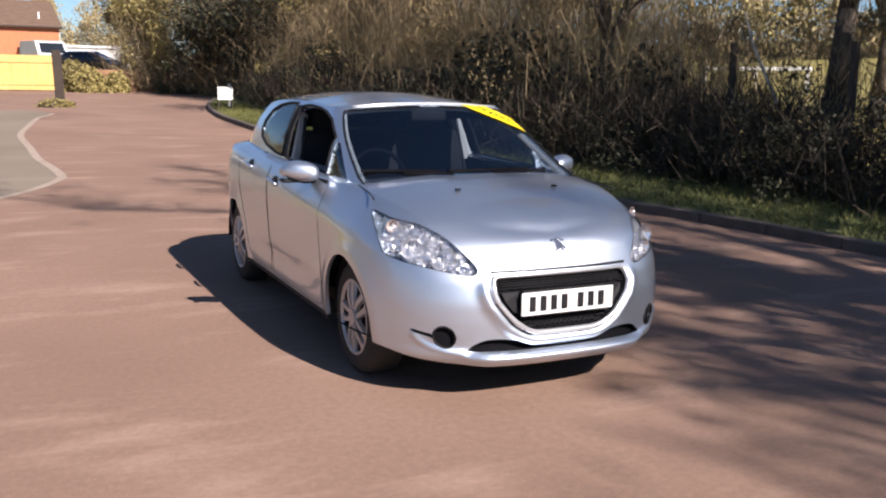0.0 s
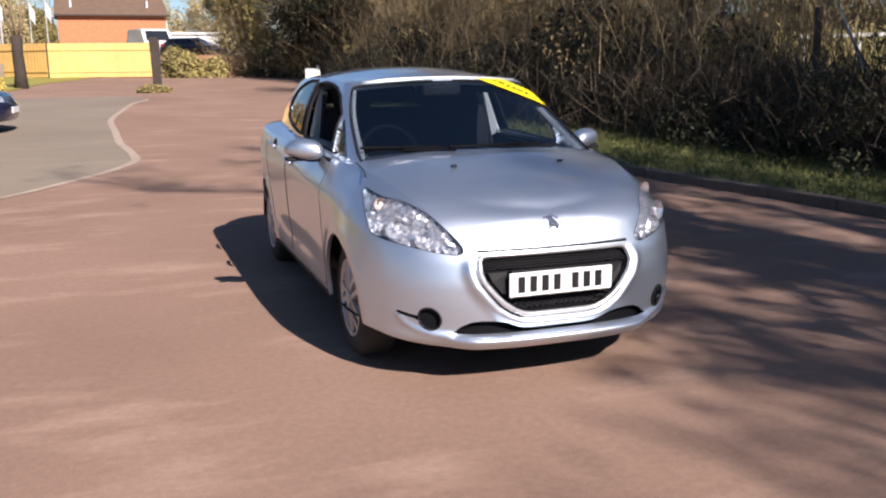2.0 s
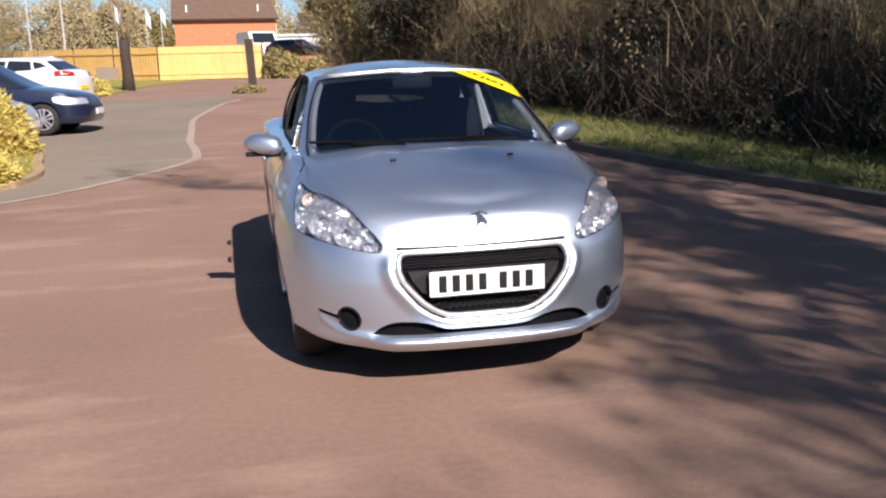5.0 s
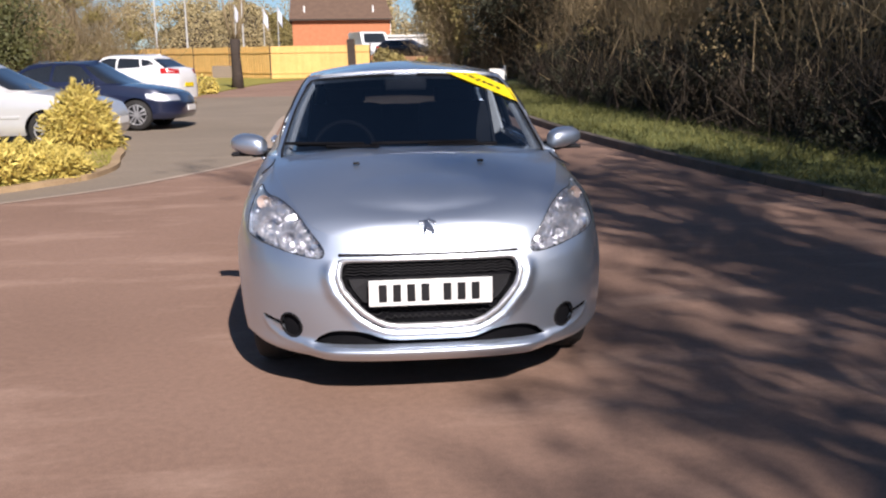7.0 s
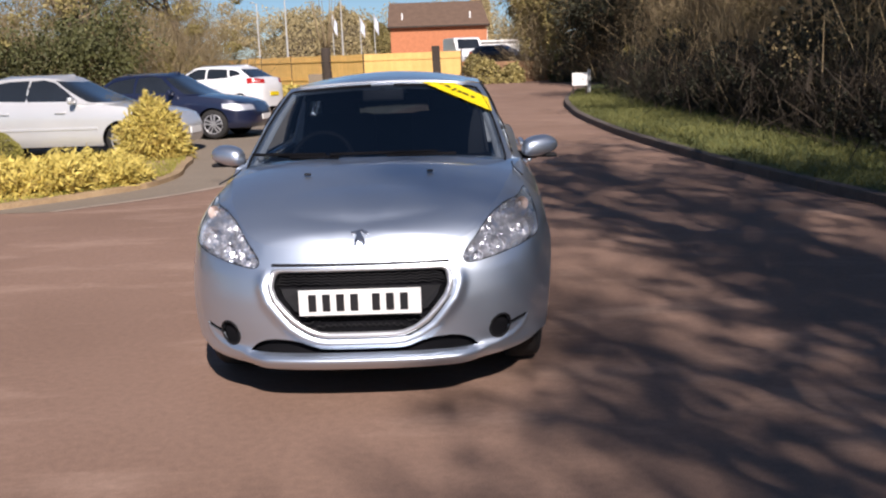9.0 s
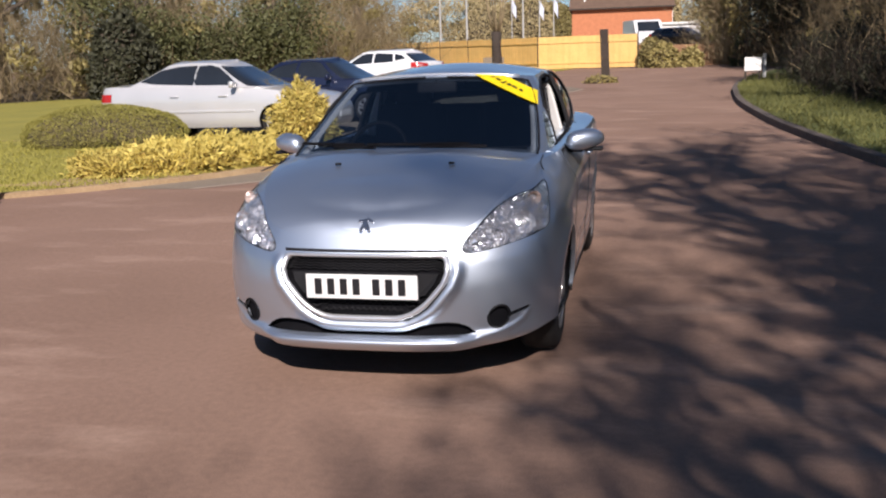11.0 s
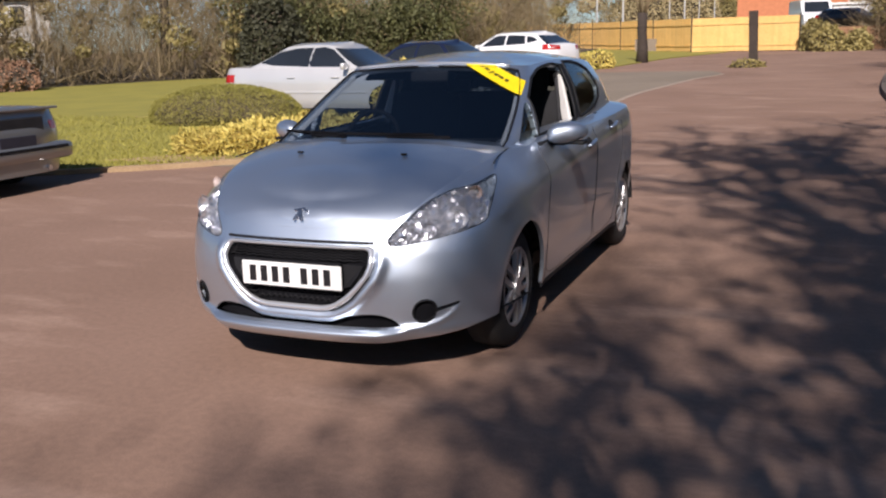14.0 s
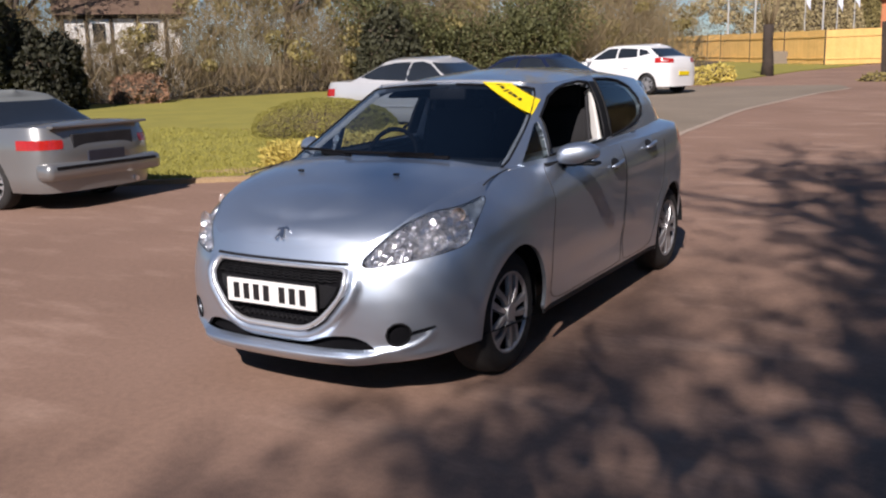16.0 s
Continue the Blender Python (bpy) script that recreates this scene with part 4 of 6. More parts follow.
# headlamps
for side in (1, -1):
    hl = sheet("headlamp", p_lamp if side > 0 else flip(p_lamp), LENS, car, 0.0, "clear headlamp with chrome reflectors", shift=-0.002)
    hl.visible_shadow = False
    mid_l = sum(p_lamp[0], Vector()) / len(p_lamp[0])
    g = np.random.default_rng(5)
    bowl = ([mid_l + (p - mid_l) * 0.99 + Vector((-0.008, 0.016, -0.004)) + Vector(g.normal(size=3) * 0.006) for p in p_lamp[0]], p_lamp[1])
    bowl, end = divide(bowl, lambda m: m.y < -1.545)
    sheet("reflector", bowl if side > 0 else flip(bowl), FACET, hl, smooth=False)
    sheet("lamp_end", end if side > 0 else flip(end), LAMPEND, hl, smooth=True)
    for sl, vl, r, m in ((0.545, 0.86, 0.024, FACET), (0.66, 0.86, 0.042, FACET), (0.80, 0.84, 0.052, FACET), (0.94, 0.90, 0.032, AMBER)):
        dirn = Vector((side * 0.35, -1, 0.1)).normalized()
        p = low(sl, vl)
        p = Vector((side * p.x, p.y, p.z)) - dirn * 0.020
        bm = bmesh.new()
        cyl(bm, p + dirn * 0.022, p - dirn * 0.03, r, r * 0.4, 20)
        bm.normal_update()
        for fc in [q for q in bm.faces if len(q.verts) > 4]:
            if fc.normal.dot(dirn) > 0.5:
                bmesh.ops.delete(bm, geom=[fc], context="FACES_ONLY")
        part("lamp_bowl", bm, hl, "", m, True)
        bm = bmesh.new()
        bmesh.ops.create_uvsphere(bm, u_segments=12, v_segments=8, radius=r * 0.3, matrix=Matrix.Translation(p))
        part("bulb", bm, hl, "", LAMPW, True)
    pts = []
    for s, z in lamp:
        v0 = 0.7
        for _ in range(5):
            v0 += (z - low(s, v0).z) / 0.6
        pts.append(low(s, min(v0, 1.0)))
    v, f = tube(pts, 0.0022, 5, True)
    part("lamp_seal", mesh_from("lamp_seal", [Vector((side * p.x, p.y, p.z)) for p in v], f, INK), hl)

# glasshouse: pillars, roof, panes
sg = np.r_[span(0, 0.5, 0.03), span(0.5, 1.1, 0.015)[1:], span(1.1, TOP_LEN, 0.03)[1:]]
vg = np.linspace(0, 1, 34)
tail_s = TOP_LEN - 0.66


front_pane = [(-0.565, 1.0), (0.235, 1.024), (0.255, 1.10), (0.30, 1.335), (0.285, 1.368), (0.15, 1.377), (-0.05, 1.365), (-0.20, 1.345), (-0.36, 1.305), (-0.555, 1.205)]
rear_pane = [(0.355, 1.034), (0.60, 1.050), (0.86, 1.082), (1.03, 1.125), (1.10, 1.18), (1.09, 1.24), (1.0, 1.32), (0.85, 1.362), (0.65, 1.382), (0.43, 1.385), (0.412, 1.36), (0.38, 1.18)]
pillar = [(0.235, 1.024), (0.355, 1.034), (0.38, 1.18), (0.412, 1.36), (0.40, 1.372), (0.31, 1.372), (0.30, 1.335), (0.255, 1.10)]
quarter = [(-0.93, 0.985), (-0.605, 0.99), (-0.595, 1.185), (-0.635, 1.175)]
tailg = [(TOP_LEN - 0.6, 0.1), (TOP_LEN - 0.56, 0.9), (TOP_LEN + 0.01, 0.9), (TOP_LEN + 0.01, 0.1)]


def mixed_view(s, v):
    """Side view for the flanks, the surface's own coordinates for screen and tailgate, set far apart."""
    if s < PILLAR_S:
        return (s - 20, v)
    if s > tail_s:
        return (s + 20, v)
    p = high(s, v)
    return (p.y, p.z)


screen_s = [(a * EDGE_S - 20, b) for a, b in [(-0.01, 0.03), (0.58, 0.03), (0.88, 0.035), (0.975, 0.06), (1.0, 0.14), (1.0, 0.5), (1.0, 0.88), (0.985, 0.94), (0.9, 0.955), (0.4, 0.955), (-0.01, 0.955)]]
tailg = [(a + 20, b) for a, b in tailg]
pcs = cut(high, sg, vg, mixed_view, [screen_s, front_pane, rear_pane, quarter, tailg, pillar])
frame_p, p_scr, p_open, p_rear, p_quart, p_tailg, p_pillar = pcs
sheet("cabin_frame", both(frame_p), PAINT, car, 0.03)
ws = sheet("windscreen", both(p_scr), SCREEN, car, 0.0, "dark raked windscreen", shift=-0.003)
ws.visible_shadow = False
for side in (1, -1):
    q = sheet("rear_side_window", p_rear if side > 0 else flip(p_rear), SIDEGL, car, 0.0, shift=-0.004)
    q.visible_shadow = False
    sheet("door_pillar", p_pillar if side > 0 else flip(p_pillar), BLACK, car, 0.01, "black door pillar")
    q = sheet("quarter_window", p_quart if side > 0 else flip(p_quart), SIDEGL, car, 0.0, shift=-0.004)
    q.visible_shadow = False
q = sheet("rear_window", both(p_tailg), SIDEGL, car, 0.0, shift=-0.004)
q.visible_shadow = False


def seam(loop, fn2, r, material, name, parent, closed=True):
    pts = [fn2(a, b) for a, b in loop]
    for side in (1, -1):
        v, f = tube(pts, r, 6, closed)
        part(name, mesh_from(name, [Vector((side * p.x, p.y, p.z)) for p in v], f, material), parent)


def on_flank(y, z):
    s, v = 1.0 + (y + 0.5), 0.5
    for _ in range(8):
        p = high(s, v)
        s += (y - p.y) * 0.9
        v += (z - p.z) / 0.42 * 0.9
        v = min(max(v, 0), 1)
    return high(s, v)


seam(dense(front_pane, 0.04), on_flank, 0.009, BLACK, "window_seal", car)
seam(dense(rear_pane, 0.04), on_flank, 0.009, BLACK, "window_seal", car)
half_scr = [(a + 20, b) for a, b in screen_s]
seam([(a, b) for a, b in dense(half_scr, 0.05) if a > 0.0], lambda a, b: high(a, b), 0.006, BLACK, "windscreen_seal", car, False)
# roof
rows = []
for s in sg:
    e = high(s, 1.0)
    yy = min(max(e.y, -0.40), 1.5)
    row = []
    for k in range(13):
        t = k / 12
        spine = -0.34 + 1.8 * s / TOP_LEN
        x, y = e.x * (1 - t), e.y + (spine - e.y) * t
        top = curve((-0.5, 1.395), (-0.38, 1.41), (-0.1, 1.44), (0.3, 1.466), (0.8, 1.464), (1.2, 1.438), (1.55, 1.375))(y)
        z = e.z + (max(top, e.z) - e.z) * (1 - (1 - t) ** 2)
        row.append(Vector((x, y, z)))
    rows.append(row)
v, f = loft(rows)
roof = sheet("roof", both((v, [q[::-1] for q in f])), PAINT, car, 0.0)
rows = []
for u in np.linspace(-1, 1, 25):
    x, d = 0.47 * u, 0.10 * u**4
    rows.append([Vector((x, 1.44, 1.378 - 0.05 * u * u)), Vector((x, 1.56 - d, 1.372 - 0.05 * u * u)), Vector((x, 1.66 - d, 1.350 - 0.05 * u * u)), Vector((x, 1.655 - d, 1.335 - 0.05 * u * u)), Vector((x, 1.46, 1.335 - 0.05 * u * u))])
part("roof_spoiler", mesh_from("roof_spoiler", *loft(rows), PAINT), car)
pts = [high(s, 0.985) + Vector((0, -0.004, 0.004)) for s in span(0, 0.60, 0.04)]
pts = [Vector((-p.x, p.y, p.z)) for p in pts[:0:-1]] + pts
part("header_trim", mesh_from("header_trim", *tube(pts, 0.008, 6), BRIGHT), car)
# scuttle, wipers
rows = [[Vector((x, y, z)) for x in np.linspace(-0.74, 0.74, 31)] for y, z in ((0, 0), (1, 0))]
for i, x in enumerate(np.linspace(-0.74, 0.74, 31)):
    u = abs(x) / 0.74
    rows[0][i] = Vector((x, -1.27 + 0.36 * u**2.4, 0.985 - 0.03 * u**2))
    rows[1][i] = Vector((x, -1.08 + 0.36 * u**2.4, 1.018 - 0.04 * u**2))
part("scuttle", mesh_from("scuttle", *loft(rows), MATT), car)
for a, b in (((0.42, -1.145, 1.035), (-0.22, -1.19, 1.040)), ((-0.18, -1.165, 1.036), (-0.66, -1.0, 1.035))):
    a, b = Vector(a), Vector(b)
    bm = bmesh.new()
    cyl(bm, a, a.lerp(b, 0.55), 0.010, 0.007, 8)
    w = part("wiper", bm, car, "", MATT)
    bm = bmesh.new()
    cyl(bm, a.lerp(b, 0.15) + Vector((0, 0.02, 0.012)), b + Vector((0, 0.02, 0.012)), 0.008, 0.008, 6)
    part("blade", bm, w, "", MATT)
# yellow strip across the screen's corner
def on_screen(x, z, out=0.004):
    s, v = abs(x), 0.5
    for _ in range(14):
        p = high(s, v)
        s += (abs(x) - p.x) * 0.8
        v += (z - p.z) / 0.44 * 0.8
        s, v = max(s, 0.0), min(max(v, 0.0), 1.0)
    e = 0.01
    n = (high(s + e, v) - high(max(s - e, 0), v)).cross(high(s, min(v + e, 1)) - high(s, v - e)).normalized()
    n = n if n.y < 0 else -n
    p = high(s, v) + n * out
    return Vector((math.copysign(p.x, x), p.y, p.z))


lo = [(0.21 + 0.414 * t, 1.400 - 0.183 * t) for t in np.linspace(0, 1, 13)]
hi = [(0.368 + 0.238 * t, 1.400 - 0.110 * t) for t in np.linspace(0, 1, 13)]
rows = [[on_screen(a[0] + (b[0] - a[0]) * t, a[1] + (b[1] - a[1]) * t, 0.005) for a, b in zip(lo, hi)] for t in np.linspace(0, 1, 5)]
strip_y = part("sun_strip", mesh_from("sun_strip", *loft(rows), YELLOW), ws, "yellow film strip with small dark print")
for a, b, wd in ((0.16, 0.20, 0.12), (0.24, 0.33, 0.10), (0.38, 0.42, 0.20), (0.46, 0.52, 0.13), (0.54, 0.64, 0.10), (0.68, 0.74, 0.12)):
    rows = [[on_screen(lo[0][0] + 0.414 * u + t * (0.158 - 0.176 * u), lo[0][1] - 0.183 * u + t * 0.073 * u, 0.008) for u in np.linspace(a, b, 4)] for t in (0.5 - wd, 0.5 + wd * 0.4)]
    part("printed_bar", mesh_from("printed_bar", *loft(rows), INK), strip_y)

# door mirrors
for side in (1, -1):
    bm = bmesh.new()
    bmesh.ops.create_uvsphere(bm, u_segments=32, v_segments=20, radius=1.0)
    for v in bm.verts:
        x, y, z = v.co
        x = math.copysign(abs(x) ** 0.7, x)
        z = math.copysign(abs(z) ** 0.75, z)
        y = y if y < 0 else 0.2 * y
        hgt = 0.066 * (1 - 0.34 * max(0, x) ** 2 + 0.04 * min(x, 0)) if z > 0 else 0.052 * (1 - 0.25 * max(0, x))
        v.co = Vector((side * (0.892 + 0.106 * x), -0.585 + (0.085 - 0.015 * x) * y + 0.035 * x, 1.012 + hgt * z + 0.008 * x))
    if side < 0:
        bmesh.ops.reverse_faces(bm, faces=bm.faces)
    mir = part("door_mirror", bm, car, "silver teardrop mirror housing", PAINT, True)
    bm = bmesh.new()
    box(bm, (side * 0.905, -0.555, 0.962), (0.17, 0.10, 0.020), 0.009)
    box(bm, (side * 0.82, -0.555, 0.966), (0.12, 0.07, 0.046), 0.014)
    part("mirror_foot", bm, mir, "", BLACK, True)
    bm = bmesh.new()
    bmesh.ops.create_circle(bm, cap_ends=True, segments=24, radius=1, matrix=Matrix.Translation((side * 0.895, -0.564, 1.012)) @ pose(0, 0, 0, 90) @ Matrix.Diagonal((0.092, 0.052, 1, 1)))
    part("mirror_glass", bm, mir, "", MIRROR)

# wheels
def wheel(parent, m, rim_r=0.205):
    """A tyre and a ten-spoke silver cover, its face towards +x."""
    w = thing("wheel", m)
    w.parent = parent
    prof = [(0.0, 0.20), (0.008, 0.225), (0.0, 0.262), (-0.012, 0.288), (-0.035, 0.302), (-0.10, 0.306), (-0.165, 0.302), (-0.185, 0.285), (-0.19, 0.21)]
    n = 44
    vs = [(x, r * math.cos(2 * math.pi * k / n), r * math.sin(2 * math.pi * k / n)) for x, r in prof for k in range(n)]
    fs = [(j * n + k, (j + 1) * n + k, (j + 1) * n + (k + 1) % n, j * n + (k + 1) % n) for j in range(len(prof) - 1) for k in range(n)]
    part("tyre", mesh_from("tyre", vs, fs, RUBBER), w)
    prof = [(-0.05, 0.0), (-0.05, 0.206), (-0.004, 0.206), (0.002, 0.200), (0.002, 0.190), (-0.012, 0.184)]
    vs = [(x, r * math.cos(2 * math.pi * k / n), r * math.sin(2 * math.pi * k / n)) for x, r in prof[2:] for k in range(n)]
    fs = [(j * n + k, (j + 1) * n + k, (j + 1) * n + (k + 1) % n, j * n + (k + 1) % n) for j in range(len(prof) - 3) for k in range(n)]
    part("rim", mesh_from("rim", vs, fs, ALLOY), w)
    bm = bmesh.new()
    bmesh.ops.create_circle(bm, cap_ends=True, segments=n, radius=0.2, matrix=pose(-0.04, 0, 0, 0, 90, 0))
    part("wheel_disc", bm, w, "", BLACK)
    for k in range(10):
        a = 2 * math.pi * (k // 2) / 5 + (0.20 if k % 2 else -0.20)
        ai = 2 * math.pi * (k // 2) / 5 + (0.42 if k % 2 else -0.42)
        bm = bmesh.new()
        e = []
        for r, ang, hw, x in ((0.045, ai, 0.016, 0.004), (0.11, a * 0.6 + ai * 0.4, 0.017, 0.006), (0.192, a, 0.024, -0.004)):
            d, t = Vector((0, math.cos(ang), math.sin(ang))), Vector((0, -math.sin(ang), math.cos(ang)))
            e.append([bm.verts.new(d * r + t * u * hw + Vector((x - dx, 0, 0))) for u, dx in ((-1, 0.022), (-0.75, 0.0), (0.75, 0.0), (1, 0.022))])
        for r0, r1 in zip(e, e[1:]):
            for j in range(3):
                bm.faces.new((r0[j], r0[j + 1], r1[j + 1], r1[j]))
        bmesh.ops.recalc_face_normals(bm, faces=bm.faces)
        if sum((f.normal.x for f in bm.faces)) < 0:
            bmesh.ops.reverse_faces(bm, faces=bm.faces)
        part("spoke", bm, w, "", ALLOY)
    bm = bmesh.new()
    cyl(bm, (-0.03, 0, 0), (0.012, 0, 0), 0.052, 0.044, 20)
    part("hub_cap", bm, w, "", ALLOY)
    return w


for side in (1, -1):
    for hub in (-AXLE, AXLE):
        wheel(car, pose(side * 0.812, hub, HUB_Z, 0 if side > 0 else 37, 0, 0 if side > 0 else 180), )

# underside and cabin
bm = bmesh.new()
box(bm, (0, -0.05, 0.25), (1.3, 3.5, 0.09), 0.03)
part("underbody", bm, car, "", BLACK)
bm = bmesh.new()
half = [low(s, 0.03) for s in span(0, s_of_y(-1.0), 0.05)]
tray = [(p.x * 0.985, p.y + 0.01) for p in half]
lower = [bm.verts.new((x, y, SILL(y) + 0.014)) for x, y in tray] + [bm.verts.new((-x, y, SILL(y) + 0.014)) for x, y in tray[:0:-1]]
bm.faces.new(lower)
part("undertray", bm, car, "", BLACK)
bm = bmesh.new()
box(bm, (0, 0.35, 0.42), (1.5, 2.6, 0.05), 0.01)
part("cabin_floor", bm, car, "", SEATC)
for side in (1, -1):
    bm = bmesh.new()
    box(bm, (side * 0.755, -0.05, 0.72), (0.06, 1.45, 0.52), 0.02)
    part("door_lining", bm, car, "", TRIM, False)
    bm = bmesh.new()
    box(bm, (side * 0.69, 1.1, 0.75), (0.12, 0.8, 0.56), 0.03)
    part("rear_side_lining", bm, car, "", TRIM)
    bm = bmesh.new()
    foot, head = Vector((side * 0.655, 0.30, 0.99)), Vector((side * 0.562, 0.365, 1.32))
    lie = Matrix.Translation((foot + head) / 2) @ (head - foot).to_track_quat("Z", "Y").to_matrix().to_4x4()
    box(bm, (0, 0, 0), (0.022, 0.075, (head - foot).length), 0.008, lie)
    part("door_pillar_lining", bm, car, "pale pillar lining", PALE, False)
    bm = bmesh.new()
    cyl(bm, (side * 0.565, 0.33, 1.29), (side * 0.66, 0.22, 0.62), 0.012, 0.012, 6)
    part("seat_belt", bm, car, "", TRIM)
for side in (1, -1):
    rows = [[high(EDGE_S * e, v) + Vector((-dx, dy, -0.004)) for v in np.linspace(0.06, 0.93, 14)] for e, dx, dy in ((1.0, 0.020, 0.030), (0.975, 0.014, 0.032), (0.945, 0.010, 0.040), (0.95, 0.03, 0.085))]
    vs, fs = loft(rows)
    part("front_pillar_lining", mesh_from("front_pillar_lining", [Vector((side * p.x, p.y, p.z)) for p in vs], fs, PILLARC), car, "grey pillar lining")
rows = []
for y, z, b in ((-1.12, 0.985, 0.03), (-0.85, 1.0, 0.03), (-0.66, 0.985, 0.02), (-0.58, 0.93, 0.0), (-0.60, 0.72, 0.0)):
    rows.append([Vector((x, y + 0.25 * (abs(x) / 0.74) ** 3 * (1 if y < -0.8 else 0.2), z + b * math.exp(-(((x + 0.36) / 0.2) ** 2)))) for x in np.linspace(-0.735, 0.735, 25)])
part("dashboard", mesh_from("dashboard", *loft(rows), MATT), car)
pts = [Vector((-0.36 + 0.175 * math.cos(a), -0.50 + 0.06 * math.sin(a), 0.955 + 0.165 * math.sin(a))) for a in np.linspace(0, 2 * math.pi, 36, endpoint=False)]
sw = part("steering_wheel", mesh_from("steering_wheel", *tube(pts, 0.014, 8, True), MATT), car)
bm = bmesh.new()
box(bm, (-0.36, -0.50, 0.955), (0.3, 0.03, 0.05), 0.01)
box(bm, (-0.36, -0.53, 0.94), (0.11, 0.08, 0.11), 0.02)
part("wheel_boss", bm, sw, "", BLACK)


def seat(x, parent):
    s = thing("seat")
    s.parent = parent
    bm = bmesh.new()
    box(bm, (x, -0.02, 0.60), (0.50, 0.52, 0.18), 0.05)
    part("seat_cushion", bm, s, "", SEATC, True)
    bm = bmesh.new()
    box(bm, (0, 0, 0), (0.48, 0.15, 0.62), 0.06, pose(x, 0.30, 0.90, -16, 0, 0))
    part("seat_back", bm, s, "", SEATC, True)
    bm = bmesh.new()
    box(bm, (0, 0, 0), (0.26, 0.10, 0.19), 0.045, pose(x, 0.41, 1.27, -10, 0, 0))
    part("head_rest", bm, s, "", SEATC, True)
    for d in (-0.06, 0.06):
        bm = bmesh.new()
        cyl(bm, (x + d, 0.39, 1.12), (x + d, 0.40, 1.2), 0.007, 0.007, 6)
        part("head_rest_bar", bm, s, "", CHROME)


seat(0.36, car)
seat(-0.36, car)
bm = bmesh.new()
box(bm, (0, 1.02, 0.62), (1.22, 0.5, 0.2), 0.06)
box(bm, (0, 0, 0), (1.22, 0.15, 0.56), 0.06, pose(0, 1.33, 0.88, -18, 0, 0))
part("rear_bench", bm, car, "", SEATC, True)
bm = bmesh.new()
box(bm, (0, 1.55, 0.98), (1.15, 0.34, 0.02), 0.006)
part("parcel_shelf", bm, car, "", TRIM)
bm = bmesh.new()
box(bm, (0, -0.42, 1.325), (0.24, 0.035, 0.065), 0.014)
cyl(bm, (0, -0.42, 1.33), (0, -0.425, 1.365), 0.012, 0.012, 6)
part("rear_view_mirror", bm, car, "", TRIM, True)
bm = bmesh.new()
rows = [[Vector((x, y, z - 0.05 * (x / 0.55) ** 2)) for x in np.linspace(-0.55, 0.55, 9)] for y, z in ((-0.33, 1.385), (0.3, 1.425), (1.0, 1.40), (1.4, 1.34))]
part("headlining", mesh_from("headlining", *loft(rows), TRIM), car)
bm.free()
for sgn in (1, -1):
    bm = bmesh.new()
    box(bm, (0, 0, 0), (0.34, 0.015, 0.14), 0.006, pose(sgn * 0.30, -0.29, 1.335, -68, 0, 0))
    part("sun_visor", bm, car, "", TRIM)

# ---- kerbs and verge ----
def kerb_line(xf, y0, y1, step, width, top, name, label, side=1):
    """Kerb stones end to end along a boundary, each one a part."""
    k = thing(name, None, label, "kerb", kind="structure")
    ys = steps(y0, y1, step)
    shared = {}
    for a, b in zip(ys, ys[1:]):
        xa, xb = xf(a), xf(b)
        ln = math.hypot(xb - xa, b - a) - 0.012
        key = round(ln, 2)
        if key not in shared:
            bm = bmesh.new()
            box(bm, (side * width / 2, 0, top / 2 - 0.06), (width, key, top + 0.12), 0.012)
            me = bpy.data.meshes.new("kerb_stone")
            bm.to_mesh(me)
            bm.free()
            me.materials.append(KERB)
            shared[key] = me
        o = new("kerb_stone", shared[key])
        o.parent = k
        ya = (a + b) / 2
        o.matrix_basis = pose((xa + xb) / 2, ya, rise(0, ya), math.degrees(math.atan2(rise(0, b) - rise(0, a), b - a)), 0, math.degrees(math.atan2(xa - xb, b - a)))
    return k


kerb_line(KERB_X, -18, 44, 0.92, 0.15, 0.115, "kerb", "low dark concrete kerb along the grass verge")

# ---- the wild hedge beside the lane ----
FRONT = [(8.3, -20), (8.0, -8), (7.7, -1), (7.3, 4), (6.9, 10), (6.5, 17), (6.8, 24), (8, 32), (10, 42)]
thicket("bramble_twigs", FRONT, 1.5, 1.6, 50000, 140000, IVY, "low tangle of brown bramble twigs along the verge, darkened as in shade", 0.75, 0.028, 3, 0.7, BRAMBLE, 0.8, 0.5, 0.7)
thicket("hedge_twigs", [(8.6, 6.5), (8.2, 10), (7.8, 17), (8.1, 24), (9.3, 32), (11.3, 42)], 2.0, 5.2, 40000, 36000, DEADLEAF, "dense upright brown twigs of a wild hedge", 0.8, 0.035, 4, 1.1, TWIG, 1.0, 0.28, 0.75)
thicket("dark_ivy_twigs", [(8.1, 8.0), (7.8, 11), (7.3, 17), (7.6, 24), (8.9, 32)], 1.5, 2.1, 3000, 36000, IVY, "ivy in the heart of the hedge twigs, darkened as in shade", 0.6, 0.07, 6, 0.8, BRAMBLE, 1.2, 0.3)
thicket("hedge_back_twigs", [(11.5, 10.5), (11, 13), (10.5, 18), (11, 30), (12, 44)], 3.5, 7.8, 34000, 60000, OLIVE, "tall sunlit twigs of the hedge's far side", 0.9, 0.06, 5, 1.4, TWIG, 1.0, 0.3, 0.9)
thicket("sparse_hedge_twigs", [(9.6, -14), (9.3, -5), (8.9, 6)], 1.6, 4.2, 7000, 6000, DEADLEAF, "thin bare twigs where the hedge opens to the field", 0.8, 0.045, 7, 1.1, TWIG, 0.8, 0.3, 0.8)
